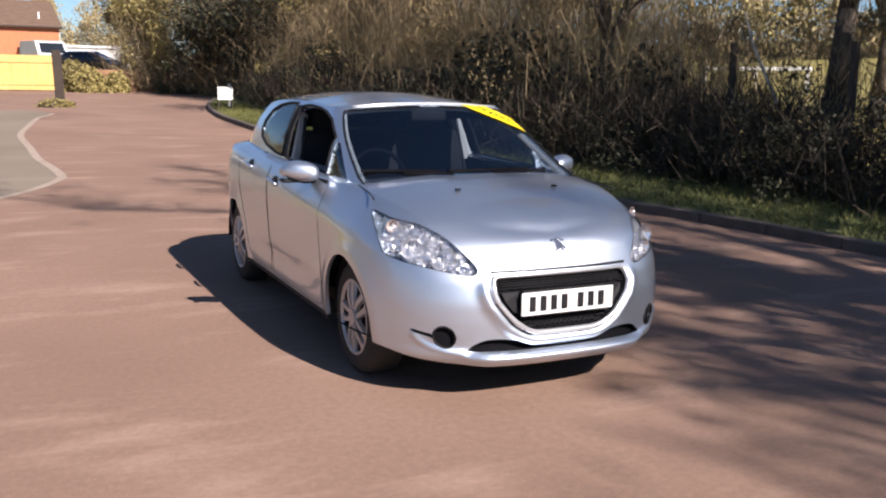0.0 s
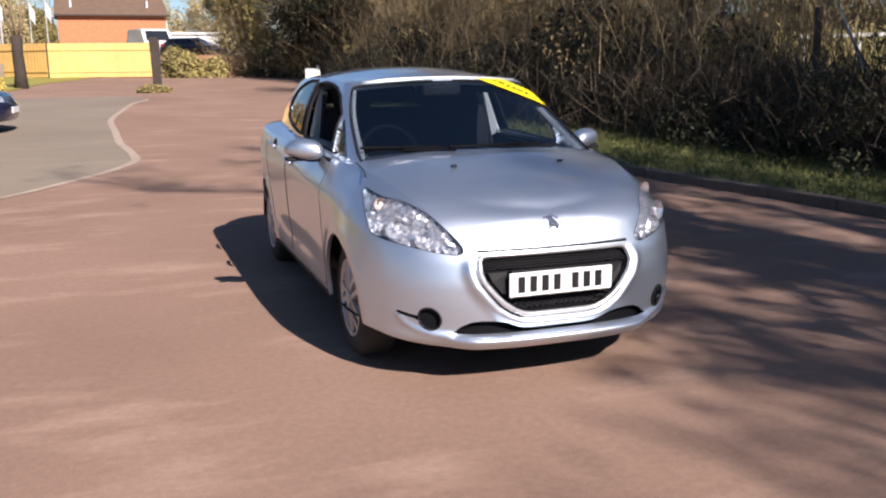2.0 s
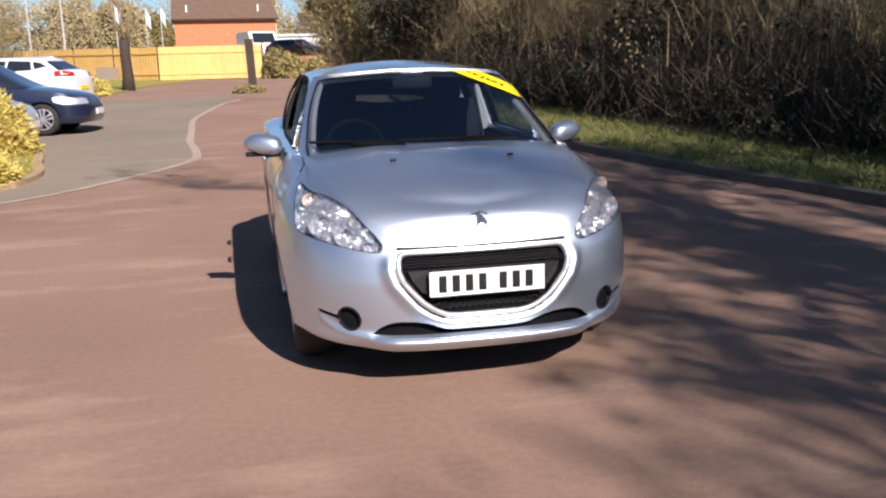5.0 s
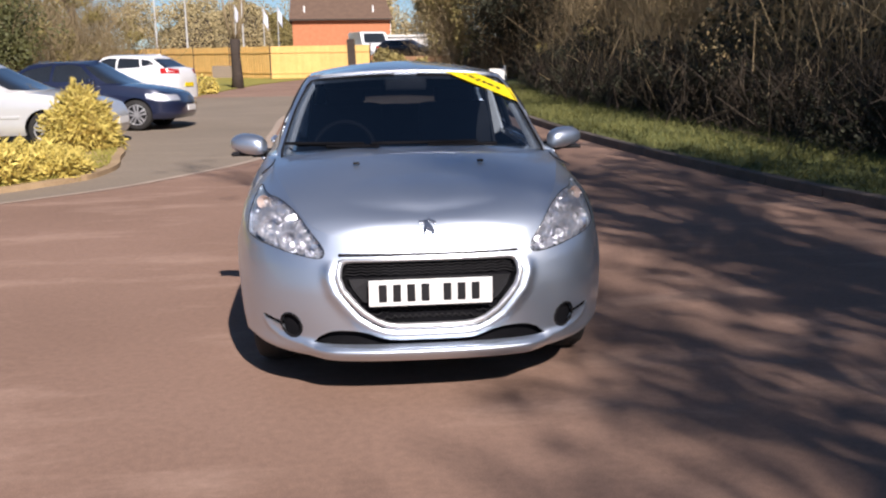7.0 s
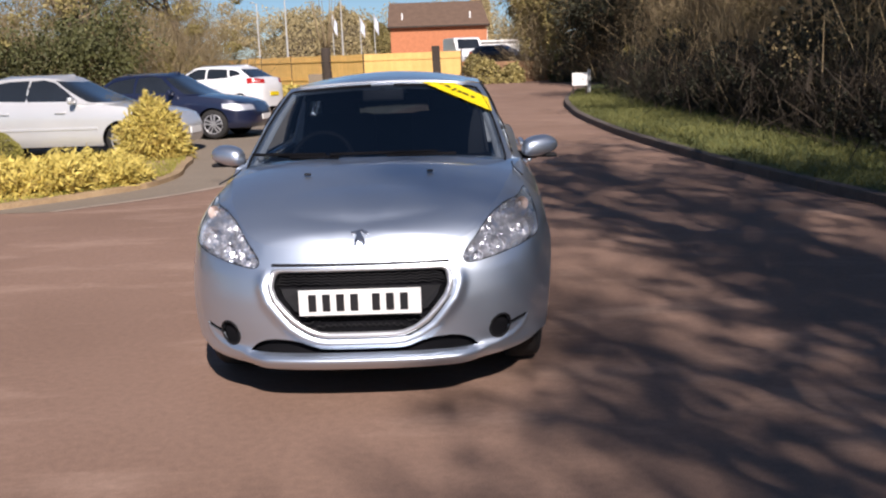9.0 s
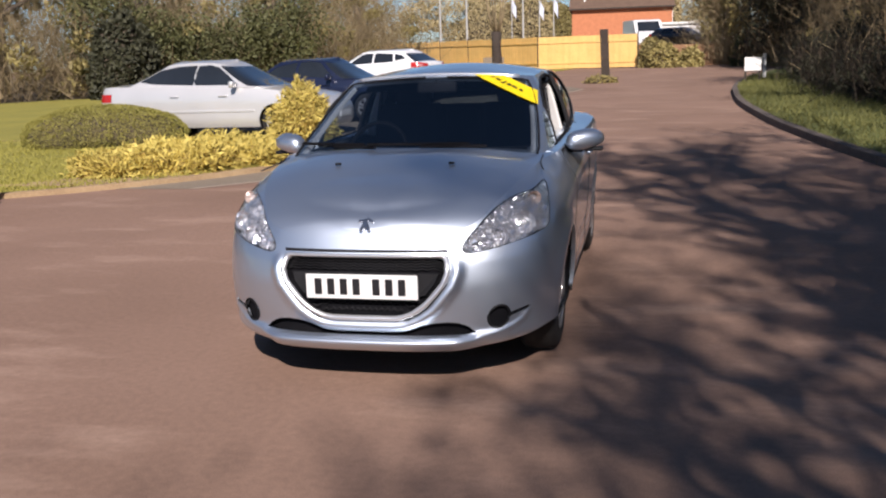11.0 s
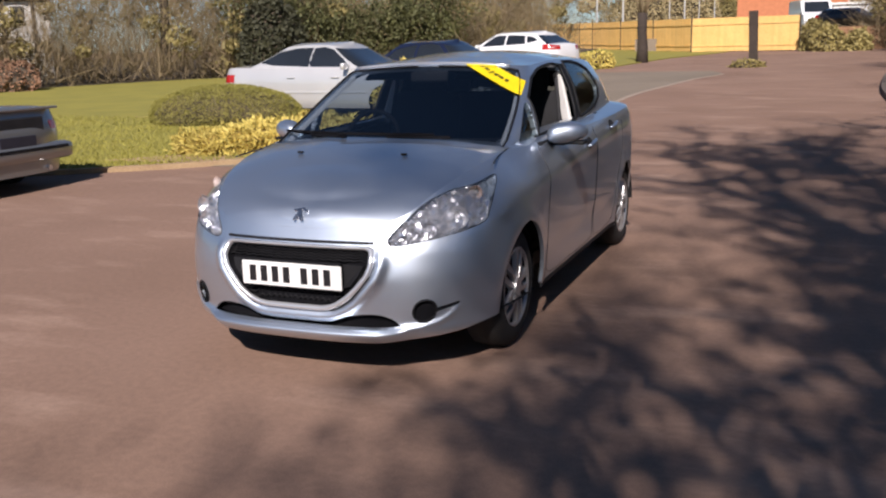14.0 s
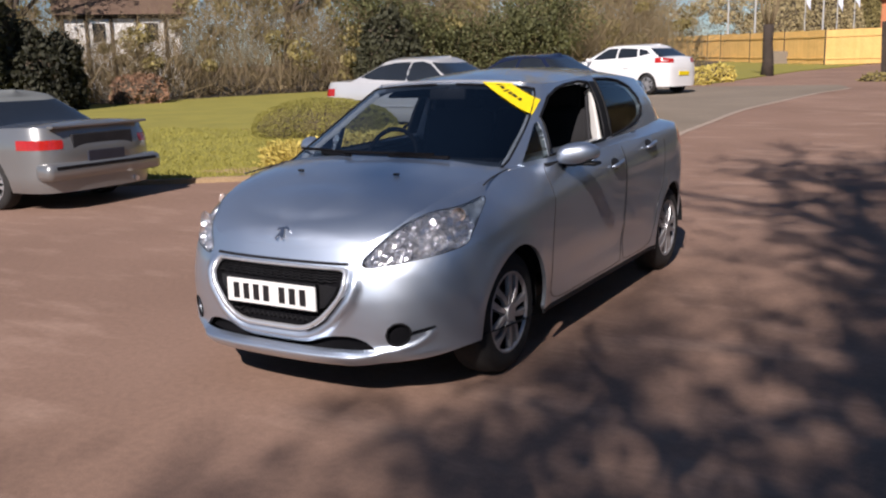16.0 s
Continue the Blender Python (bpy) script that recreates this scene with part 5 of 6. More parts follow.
FIELD = mat("field_grass", (0.27, 0.225, 0.06), 0.9, second=(0.17, 0.145, 0.045), size=0.6, fine=12, bump=0.6)
fx, fy = np.r_[10.5:14:1.0, 15:44:2.0, 60, 110], np.arange(-40, 64, 4.0)
fv = [(x, y, rise(0, y) + 0.02 + 0.125 * min(max(x - 11, 0), 30) + 0.10 * math.sin(x * 0.9 + y * 0.35)) for x in fx for y in fy]
ff = [(i * len(fy) + j, (i + 1) * len(fy) + j, (i + 1) * len(fy) + j + 1, i * len(fy) + j + 1) for i in range(len(fx) - 1) for j in range(len(fy) - 1)]
field = tagged(new("field", mesh_from("field", fv, ff, FIELD)), kind="structure")
thicket("field_edge_twigs", [(30, -22), (34, 0), (33, 18), (30, 34)], 3.0, 7.0, 9000, 40000, HAZEL, "tan sunlit twigs along the far side of the field", 0.9, 0.13, 17, 2.4, TWIG, 2.2, 0.3, 2.5)
tagged(field, "sunlit olive field of rough grass behind the hedge", "grass")
for i, (x, y, h, lf) in enumerate(((10.5, 3.0, 9, 0), (8.2, 9, 8, 900), (9.5, 14.5, 10, 1500), (8.0, 20, 8.5, 3500), (8.8, 26.5, 9.5, 3500), (15.5, 9, 9, 800))):
    tree(x, y, h, 40 + i, 0.8, 3, IVY if lf > 3000 else OLIVE, lf, "bare hedgerow tree with sparse ivy behind the verge", leaf_size=0.07)
tree(9.0, 4.4, 9.5, 57, 0.7, 3, IVY, 500, "thick dark hedgerow tree beside the fence posts", leaf_size=0.07)
BIRCH = mat("pale_birch_bark", (0.62, 0.58, 0.50), 0.8, second=(0.30, 0.27, 0.22), size=9, fine=40, bump=0.4)
vs, fs = tube([(8.3, 4.35, 0.1), (8.3, 4.6, 0.75), (8.3, 4.86, 1.3), (8.3, 5.43, 2.16), (8.32, 5.7, 2.7)], [0.035, 0.033, 0.028, 0.022, 0.012], 8)
tagged(new("birch_stem", mesh_from("birch_stem", vs, fs, BIRCH)), "thin pale leaning birch stem in the hedge gap", "sapling")
field_rail = thing("field_rail", pose(18.4, 16.2, rise(0, 16) + 0.72, 0, 0, -42), "white painted rail fence across the field", "fence")
WRAIL = mat("white_rail_paint", (0.82, 0.82, 0.80), 0.5, second=(0.72, 0.72, 0.70), size=3, fine=30)
for z, h in ((1.10, 0.11),):
    bm = bmesh.new()
    box(bm, (0.3, 0, z), (3.2, 0.06, h), 0.01)
    part("rail", bm, field_rail, "", WRAIL)
for x in (-1.2, 0.3, 1.8):
    bm = bmesh.new()
    box(bm, (x, 0.06, 0.55), (0.10, 0.08, 1.25), 0.01)
    part("post", bm, field_rail, "", WRAIL)
# fence posts in the hedge
for y in (3.25, 5.55, 7.85, 10.2, 12.5):
    bm = bmesh.new()
    box(bm, (0, 0, 1.03), (0.085, 0.085, 2.24), 0.012)
    p = part("fence_post", bm, None, "", BARK)
    p.location = (8.0, y, rise(8, y))
    tagged(p, "dark weathered timber fence post standing in the hedge", "post", "posts in the hedge")

# ---- trees behind the camera that shade the road ----
for i, (x, y, h, s, lv, lf, th) in enumerate(((8.0, -15.7, 15, 0.9, 4, 5500, 1.2), (9.4, -10.5, 13, 0.9, 4, 5000, 1.2), (7.1, -20.2, 15, 0.9, 4, 4500, 1.3), (14.6, -20.0, 15, 0.9, 3, 8000, 1.4))):
    tree(x, y, h, 11 + i, s, lv, IVY, lf, "tall bare roadside tree with ivy beside the kerb", thick=th, leaf_size=0.078)
tree(5.6, -13.5, 10.5, 32, 0.55, 3, IVY, 2300, "ivy-clad roadside tree close to the kerb", lean=(-0.05, 0.0), thick=1.6, leaf_size=0.08)


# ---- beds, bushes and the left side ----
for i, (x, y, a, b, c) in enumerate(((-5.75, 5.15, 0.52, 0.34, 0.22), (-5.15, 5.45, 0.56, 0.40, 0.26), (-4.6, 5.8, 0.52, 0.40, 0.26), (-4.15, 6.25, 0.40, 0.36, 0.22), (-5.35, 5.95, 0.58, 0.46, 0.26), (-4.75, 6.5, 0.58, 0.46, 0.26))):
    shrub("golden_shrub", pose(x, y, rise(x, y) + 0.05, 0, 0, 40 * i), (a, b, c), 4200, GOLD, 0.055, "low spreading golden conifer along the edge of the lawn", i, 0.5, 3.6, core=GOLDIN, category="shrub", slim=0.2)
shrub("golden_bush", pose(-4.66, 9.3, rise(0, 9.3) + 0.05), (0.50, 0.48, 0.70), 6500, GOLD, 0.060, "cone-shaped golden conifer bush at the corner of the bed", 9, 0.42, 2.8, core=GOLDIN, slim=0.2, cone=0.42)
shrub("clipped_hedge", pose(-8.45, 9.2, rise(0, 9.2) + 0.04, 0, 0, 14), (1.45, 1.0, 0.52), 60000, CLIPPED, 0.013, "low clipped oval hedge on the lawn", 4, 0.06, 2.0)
n = 24000
yy = rng.uniform(3.4, 9.8, n)
xx = np.array([LAWN_X(v) for v in yy]) - 0.12 - rng.uniform(0, 1, n) ** 1.6 * 14
g0 = np.stack([xx, yy, np.interp(yy, RISE_Y, RISE_Z) + 0.055], 1)
tagged(new("lawn_grass", quads("lawn_grass", twig_quads(g0, g0 + rng.normal(size=(n, 3)) * (0.03, 0.03, 0.012) + (0, 0, 0.045), 0.006, 1), BLADE)), "short yellow-green blades of the lawn", "grass", kind="stuff")
# blades carry the verge's shade in their dark green
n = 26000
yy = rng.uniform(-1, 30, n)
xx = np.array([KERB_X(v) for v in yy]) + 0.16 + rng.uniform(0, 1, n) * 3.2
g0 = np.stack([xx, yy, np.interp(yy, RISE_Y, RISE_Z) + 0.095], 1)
tagged(new("verge_grass", quads("verge_grass", twig_quads(g0, g0 + rng.normal(size=(n, 3)) * (0.05, 0.05, 0.02) + (0, 0, 0.075), 0.007, 1), VERGEBLADE)), "rough green grass of the verge, coloured dark for the hedge's shade", "grass", kind="stuff")

thicket("left_hedge_twigs", [(-34, 4), (-29, 14), (-24, 24), (-18.5, 30), (-14.5, 37), (-13, 46)], 2.6, 4.6, 26000, 22000, OLIVE, "tangled bare twigs of a hedgerow behind the lawn", 0.7, 0.08, 8, 1.7)
thicket("left_wood_twigs", [(-42, 8), (-36, 22), (-29, 34), (-22, 44), (-19, 60)], 5.0, 9.5, 20000, 60000, OLIVE, "tall bare twigs of woodland behind the hedgerow", 1.0, 0.10, 9, 2.6, clump=2.2)
thicket("evergreen_twigs", [(-20.5, 27.5), (-17, 29.5), (-13.5, 33)], 1.6, 4.4, 1500, 34000, CONIFER, "dark evergreen bushes in the hedgerow twigs", 0.9, 0.07, 21, 1.0, clump=1.8)
for i, (x, y, h, lf) in enumerate(((-30, 18, 11, 900), (-25, 28, 12, 1200), (-20.5, 33, 12, 900), (-17, 38.5, 11, 1200), (-15, 46, 10, 1400), (-35, 10, 12, 900), (-27, 36, 13, 1500), (-22, 50, 12, 2000))):
    tree(x, y, h, 70 + i, 0.75, 3, OLIVE, lf, "bare slender woodland tree behind the hedgerow", leaf_size=0.12)
LEAFLITTER = strip("wood_floor", lambda y: -120, lambda y: float(np.interp(y, (2, 14, 24, 30, 37, 46, 70), (-33, -27.5, -22.5, -17, -13.2, -11.8, -14))), steps(2, 70, 2), 0.07, EARTH, 20)
tagged(LEAFLITTER, "bare earth and leaf litter under the trees", "ground")

# ---- far end: grass, fence, wall, house ----
far_lawn = strip("far_lawn", lambda y: -14, lambda y: float(np.interp(y, (26.5, 28.5, 32, 40, 46, 56), (-8.2, -6.1, -5.7, -5.0, -3.5, -2))), steps(26.5, 60, 1.0), 0.04, GRASS, 10, skirt=0.05)
tagged(far_lawn, "rough sunlit grass in front of the timber fence", "grass")
TIMBER = mat("new_fence_timber", (0.76, 0.50, 0.18), 0.8, second=(0.64, 0.40, 0.13), size=1.5, fine=14, bump=0.2, spread=0.12)
DARKWOOD = mat("dark_wood", (0.055, 0.04, 0.03), 0.9, second=(0.03, 0.022, 0.017), size=5, fine=40, bump=0.5)
BRICK = mat("orange_brick", (0.52, 0.20, 0.095), 0.9, second=(0.40, 0.15, 0.07), size=3, fine=9, bump=0.3)
WALLB = mat("garden_wall_brick", (0.34, 0.19, 0.10), 0.9, second=(0.22, 0.12, 0.065), size=2, fine=9, bump=0.3)
SLATE = mat("brown_roof_tiles", (0.145, 0.092, 0.062), 0.85, second=(0.10, 0.062, 0.042), size=2, fine=14, bump=0.4)
RENDER_W = mat("white_paint", (0.80, 0.79, 0.76), 0.6, second=(0.70, 0.69, 0.66), size=2, fine=20)
DGLASS = mat("dark_window_glass", (0.02, 0.024, 0.03), 0.06, second=(0.015, 0.018, 0.022), size=2, fine=20, coat=0.6)
FENCE = [(0.5, 47.5), (-5.2, 48.6), (-15.0, 62.0), (-26.0, 82.0)]
fence = thing("timber_fence", None, "new orange timber fence of close-boarded panels", "fence", kind="structure")
panel_mesh = None
for (xa, ya), (xb, yb) in zip(FENCE, FENCE[1:]):
    ln = math.hypot(xb - xa, yb - ya)
    n = round(ln / 2.4)
    for k in range(n):
        t0, t1 = k / n, (k + 1) / n
        x0, y0, x1, y1 = xa + (xb - xa) * t0, ya + (yb - ya) * t0, xa + (xb - xa) * t1, ya + (yb - ya) * t1
        if panel_mesh is None:
            bm = bmesh.new()
            for j in range(16):
                box(bm, (-1.13 + 0.15 * j, (j % 2) * 0.012, 0.95), (0.155, 0.018, 1.8))
            for z in (0.35, 1.5):
                box(bm, (0, 0.035, z), (2.38, 0.04, 0.08))
            panel_mesh = bpy.data.meshes.new("panel")
            bm.to_mesh(panel_mesh)
            bm.free()
            panel_mesh.materials.append(TIMBER)
        ang = math.degrees(math.atan2(y1 - y0, x1 - x0))
        o = part("panel", panel_mesh, fence)
        o.matrix_basis = pose((x0 + x1) / 2, (y0 + y1) / 2, rise(0, (y0 + y1) / 2), 0, 0, ang) @ Matrix.Diagonal((math.hypot(x1 - x0, y1 - y0) / 2.4, 1, 1, 1))
        if k % 2:
            continue
        bm = bmesh.new()
        box(bm, (0, 0, 0.98), (0.06, 0.08, 2.0), 0.01)
        o = part("post", bm, fence, "", DARKWOOD)
        o.location = (x0 + 0.03, y0 - 0.08, rise(0, y0))

gate = thing("dark_post", None, "thick dark leaning timber post standing in the tarmac", "post")
gate.matrix_world = pose(-0.40, 29.6, rise(0, 29.6), 0, -2, 0)
bm = bmesh.new()
box(bm, (0, 0, 0.95), (0.30, 0.28, 2.0), 0.03)
part("post", bm, gate, "", DARKWOOD)
shrub("dead_weeds", pose(-0.6, 29.3, rise(0, 29.3)), (0.55, 0.4, 0.16), 900, OLIVE, 0.05, "small dead weeds round the foot of the post", 3, 0.4, category="weeds")
stump = thing("tree_stump", None, "tall dark trunk of a pollarded tree on the grass", "tree trunk")
stump.matrix_world = pose(-5.45, 35.4, rise(0, 35.4))
vs, fs = tube([(0, 0, -0.1), (0.02, 0, 0.6), (-0.02, 0, 1.4), (0.0, 0, 2.1)], [0.29, 0.23, 0.21, 0.22], 12)
part("trunk", mesh_from("trunk", vs, fs, DARKWOOD), stump)
vs, fs = [], []
for k in range(7):
    a = k * 0.9
    v, f = tube([(0.10 * math.cos(a), 0.10 * math.sin(a), 2.0), (0.35 * math.cos(a), 0.35 * math.sin(a), 2.8), (0.55 * math.cos(a), 0.5 * math.sin(a), 4.2)], [0.05, 0.035, 0.012], 6)
    fs += [tuple(i + len(vs) for i in q) for q in f]
    vs += v
part("regrowth", mesh_from("regrowth", vs, fs, TWIG), stump, "pale upright shoots")
for i, (x, y) in enumerate(((-6.6, 28.4), (-7.3, 29.0), (-6.2, 30.2))):
    shrub("low_golden_bush", pose(x, y, rise(0, y) + 0.03), (0.6, 0.5, 0.42), 1500, GOLD, 0.06, "low yellow-green bush on the rough grass", 30 + i, 0.3)

house = thing("brick_house", pose(-1.6, 88.0, rise(0, 88) + 0.2, 0, 0, 3), "orange brick house with a brown tiled roof", "house")
bm = bmesh.new()
box(bm, (0, 3.5, 2.2), (9.6, 7.0, 4.4))
part("wall", bm, house, "", BRICK)
bm = bmesh.new()
a = [bm.verts.new(p) for p in ((-5.1, -0.35, 4.25), (5.1, -0.35, 4.25), (4.6, 3.5, 6.9), (-4.9, 3.5, 6.9), (-5.1, 7.35, 4.25), (5.1, 7.35, 4.25))]
for q in ((0, 1, 2, 3), (3, 2, 5, 4), (0, 3, 4), (1, 5, 2), (0, 4, 5, 1)):
    bm.faces.new([a[i] for i in q])
roof_h = part("roof", bm, house, "", SLATE)
for x in (-3.6, 3.2):
    bm = bmesh.new()
    cyl(bm, (x, 0.9, 5.0), (x, 0.9, 5.7), 0.09, 0.09, 8)
    part("flue", bm, roof_h, "", RENDER_W)
bm = bmesh.new()
box(bm, (0, -0.4, 4.28), (10.2, 0.12, 0.14))
part("gutter", bm, house, "", DARKWOOD)
bm = bmesh.new()
box(bm, (3.4, -0.6, 2.35), (4.4, 1.2, 0.16))
part("porch_roof", bm, house, "", SLATE)
bm = bmesh.new()
box(bm, (4.83, 3.5, 2.2), (0.06, 6.9, 4.3))
part("side_wall", bm, house, "", RENDER_W)
garage = thing("white_garage", pose(5.2, 74, rise(0, 74) + 0.2, 0, 0, 2), "low white flat-roofed garage beside the house", "garage")
bm = bmesh.new()
box(bm, (0, 2, 1.2), (6.4, 4, 2.4))
part("wall", bm, garage, "", RENDER_W)
bm = bmesh.new()
box(bm, (0, 2, 2.46), (6.8, 4.4, 0.16), 0.02)
part("roof", bm, garage, "", RENDER_W)
for x in (-1.6, 1.6):
    bm = bmesh.new()
    box(bm, (x, -0.03, 1.0), (2.4, 0.05, 2.0))
    part("garage_door", bm, garage, "", PALE)
wall_end = thing("garden_wall", None, "brown brick garden wall with bushes at the lane's end", "wall", kind="structure")
for k in range(6):
    bm = bmesh.new()
    box(bm, (1.15 + 1.0 * k, 48.0 + 0.2 * k, rise(0, 48) + 0.55), (1.02, 0.3, 1.25), 0.01)
    part("wall_bay", bm, wall_end, "", WALLB)
for i, (x, y, w, h) in enumerate(((1.9, 46.0, 0.7, 0.9), (3.3, 46.2, 0.6, 0.7), (6.6, 45, 1.2, 1.5), (8.8, 43.0, 1.6, 2.2), (1.2, 46.8, 0.5, 1.2))):
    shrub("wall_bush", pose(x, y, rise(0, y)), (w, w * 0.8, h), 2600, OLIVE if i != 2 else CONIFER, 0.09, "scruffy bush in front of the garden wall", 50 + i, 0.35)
thicket("far_wood_twigs", [(-70, 118), (-40, 125), (-14, 128), (6, 130), (40, 122), (70, 110)], 6, 9.5, 14000, 110000, HAZEL, "distant bare woodland behind the houses", 1.0, 0.16, 12, 3, clump=4.0)
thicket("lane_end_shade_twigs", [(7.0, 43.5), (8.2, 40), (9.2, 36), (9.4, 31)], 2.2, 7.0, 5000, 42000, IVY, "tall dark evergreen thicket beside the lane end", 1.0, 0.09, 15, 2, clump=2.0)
thicket("lane_end_twigs", [(4.4, 51), (5.4, 48.5), (6.4, 47)], 1.8, 8.5, 5000, 24000, OLIVE, "tall sunlit olive thicket at the lane end", 1.0, 0.09, 14, 2, clump=2.0)
for i, (x, y, w, h) in enumerate(((-14, 112, 3.2, 8.0), (-10.5, 116, 2.4, 6.4), (-20, 118, 4, 7), (3, 112, 1.6, 9.5))):
    shrub("far_conifer", pose(x, y, rise(x, y)), (w, w, h / 1.4), 16000, HAZEL if i != 1 else OLIVE, 0.14, "distant tan tree in spring leaf behind the fence", 60 + i, 0.3, category="tree")
STEEL = mat("painted_steel", (0.55, 0.55, 0.53), 0.5, 0.2, second=(0.45, 0.45, 0.43), size=4, fine=30)
for i, (x, y, h) in enumerate(((-13.5, 70, 6.8), (-11.0, 86, 7.2), (-17.5, 78, 6.6))):
    lp = thing("street_lamp", pose(x, y, rise(x, y), 0, 0, 60 * i), "pale slim street lamp beyond the fence", "street lamp", "street lamps")
    bm = bmesh.new()
    cyl(bm, (0, 0, 0), (0, 0, h), 0.09, 0.05, 8)
    part("pole", bm, lp, "", STEEL)
    bm = bmesh.new()
    cyl(bm, (0, 0, h), (1.0, 0, h + 0.25), 0.04, 0.03, 6)
    part("arm", bm, lp, "", STEEL)
    bm = bmesh.new()
    box(bm, (1.25, 0, h + 0.26), (0.6, 0.2, 0.1), 0.03)
    part("lamp_head", bm, lp, "", STEEL)
# white board at the verge
sign = thing("verge_sign", pose(4.4, 25.2, rise(0, 25.2) + 0.1, 0, 0, 8), "small white board on two short posts at the verge", "sign")
for x in (-0.22, 0.22):
    bm = bmesh.new()
    box(bm, (x, 0.03, 0.30), (0.06, 0.05, 0.62), 0.006)
    part("post", bm, sign, "", DARKWOOD)
bm = bmesh.new()
box(bm, (0, 0, 0.55), (0.52, 0.025, 0.42), 0.005)
part("board", bm, sign, "", RENDER_W)
bol = thing("verge_post", pose(4.95, 27.0, rise(0, 27.0) + 0.08), "short grey post on the verge beside the board", "post")
bm = bmesh.new()
cyl(bm, (0, 0, 0), (0, 0, 0.85), 0.06, 0.055, 10)
part("post", bm, bol, "", STEEL)
# pale shed seen between the trees
house_2 = thing("timbered_house", pose(-28.1, 20.9, rise(0, 20), 0, 0, 50), "pale rendered house with dark timbers behind the trees", "house")
bm = bmesh.new()
box(bm, (0.4, 2.0, 1.75), (4.6, 4.0, 3.5))
part("wall", bm, house_2, "", RENDER_W)
bm = bmesh.new()
a = [bm.verts.new(p) for p in ((-2.2, -0.35, 3.45), (3.0, -0.35, 3.45), (3.0, 2.0, 5.2), (-2.2, 2.0, 5.2), (-2.2, 4.35, 3.45), (3.0, 4.35, 3.45), (-2.2, 2.0, 3.4), (3.0, 2.0, 3.4))]
for q in ((0, 1, 2, 3), (3, 2, 5, 4), (0, 3, 4), (1, 5, 2), (0, 4, 5, 1)):
    bm.faces.new([a[k] for k in q])
part("roof", bm, house_2, "", SLATE)
for x in (-1.85, -0.95, 0.0, 1.0, 2.1):
    bm = bmesh.new()
    box(bm, (x, -0.02, 2.2), (0.14, 0.08, 2.5), 0.01)
    part("timber", bm, house_2, "", DARKWOOD)
bm = bmesh.new()
box(bm, (0.4, -0.022, 3.36), (4.6, 0.09, 0.14), 0.01)
part("timber", bm, house_2, "", DARKWOOD)
for x in (-0.48, 1.55):
    bm = bmesh.new()
    box(bm, (x, -0.01, 2.75), (0.62, 0.05, 0.85), 0.01)
    win = part("window", bm, house_2, "", RENDER_W)
    bm = bmesh.new()
    box(bm, (x, -0.035, 2.75), (0.5, 0.02, 0.73))
    part("pane", bm, win, "", DGLASS)

# out-of-view thicket, added only to block sun from the hedge
thicket("roadside_twigs", [(14, -34), (14, -24), (14, -15)], 3.0, 7.5, 9000, 42000, IVY, "unseen tall ivy-clad twigs added to shade the hedge", 1.0, 0.14, 31, 2.0, clump=2.4)
# dark evergreens and a leaf heap behind the lawn
for i, (x, y, w, h) in enumerate(((-25.8, 12.6, 1.9, 4.6), (-24.2, 14.6, 1.2, 2.6), (-28.5, 11.0, 2.4, 6.0), (-31.5, 9.0, 2.6, 5.0), (-18.0, 26.0, 1.2, 3.0))):
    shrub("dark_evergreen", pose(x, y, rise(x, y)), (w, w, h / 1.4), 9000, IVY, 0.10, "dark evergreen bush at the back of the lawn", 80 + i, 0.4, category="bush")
LEAFHEAP = mat("orange_dead_leaves", (0.36, 0.20, 0.12), 0.9, second=(0.20, 0.11, 0.065), size=1.5, fine=14, spread=0.3)
for i, (x, y) in enumerate(((-24.2, 18.6),)):
    shrub("leaf_heap", pose(x, y, rise(x, y)), (1.1, 0.8, 0.8), 2200, LEAFHEAP, 0.06, "heap of orange-brown dead leaves under the hedge", 90 + i, 0.35, category="leaf heap")
# flags behind the fence
FLAG = mat("flag_cloth", (0.72, 0.74, 0.80), 0.8, second=(0.50, 0.55, 0.68), size=1.2, fine=20)
for i, (x, y, h) in enumerate(((-9.2, 66, 5.0), (-7.2, 67, 4.8), (-6.2, 68, 5.0))):
    fl = thing("flagpole", pose(x, y, rise(x, y)), "white flagpole with a pale flag hanging beyond the fence", "flagpole", "flagpoles")
    bm = bmesh.new()
    cyl(bm, (0, 0, 0), (0, 0, h), 0.04, 0.03, 8)
    part("pole", bm, fl, "", STEEL)
    rows = [[Vector((0.04 + 0.06 * k, 0.07 * math.sin(k * 1.4 + j * 0.5 + i), h - 0.1 - 0.20 * j - 0.12 * k)) for k in range(6)] for j in range(6)]
    part("flag", mesh_from("flag", *loft(rows), FLAG), fl, "pale blue and white flag")

# ---- the other parked cars ----
def paint(name, c, metal=0.5):
    return mat(name, c, 0.32, metal, second=tuple(v * 0.9 for v in c), size=1.5, fine=500, coat=1.0)


P_SILVER, P_NAVY, P_WHITE, P_BLACK = paint("pale_silver_paint", (0.66, 0.655, 0.65), 0.4), paint("navy_paint", (0.012, 0.017, 0.045), 0.2), paint("white_car_paint", (0.80, 0.80, 0.80), 0.0), paint("black_car_paint", (0.015, 0.015, 0.017), 0.1)
P_OLD = paint("dull_silver_paint", (0.27, 0.275, 0.275), 0.6)
CANVAS = mat("canvas_top", (0.17, 0.185, 0.185), 0.85, second=(0.13, 0.14, 0.142), size=4, fine=120, bump=0.3)


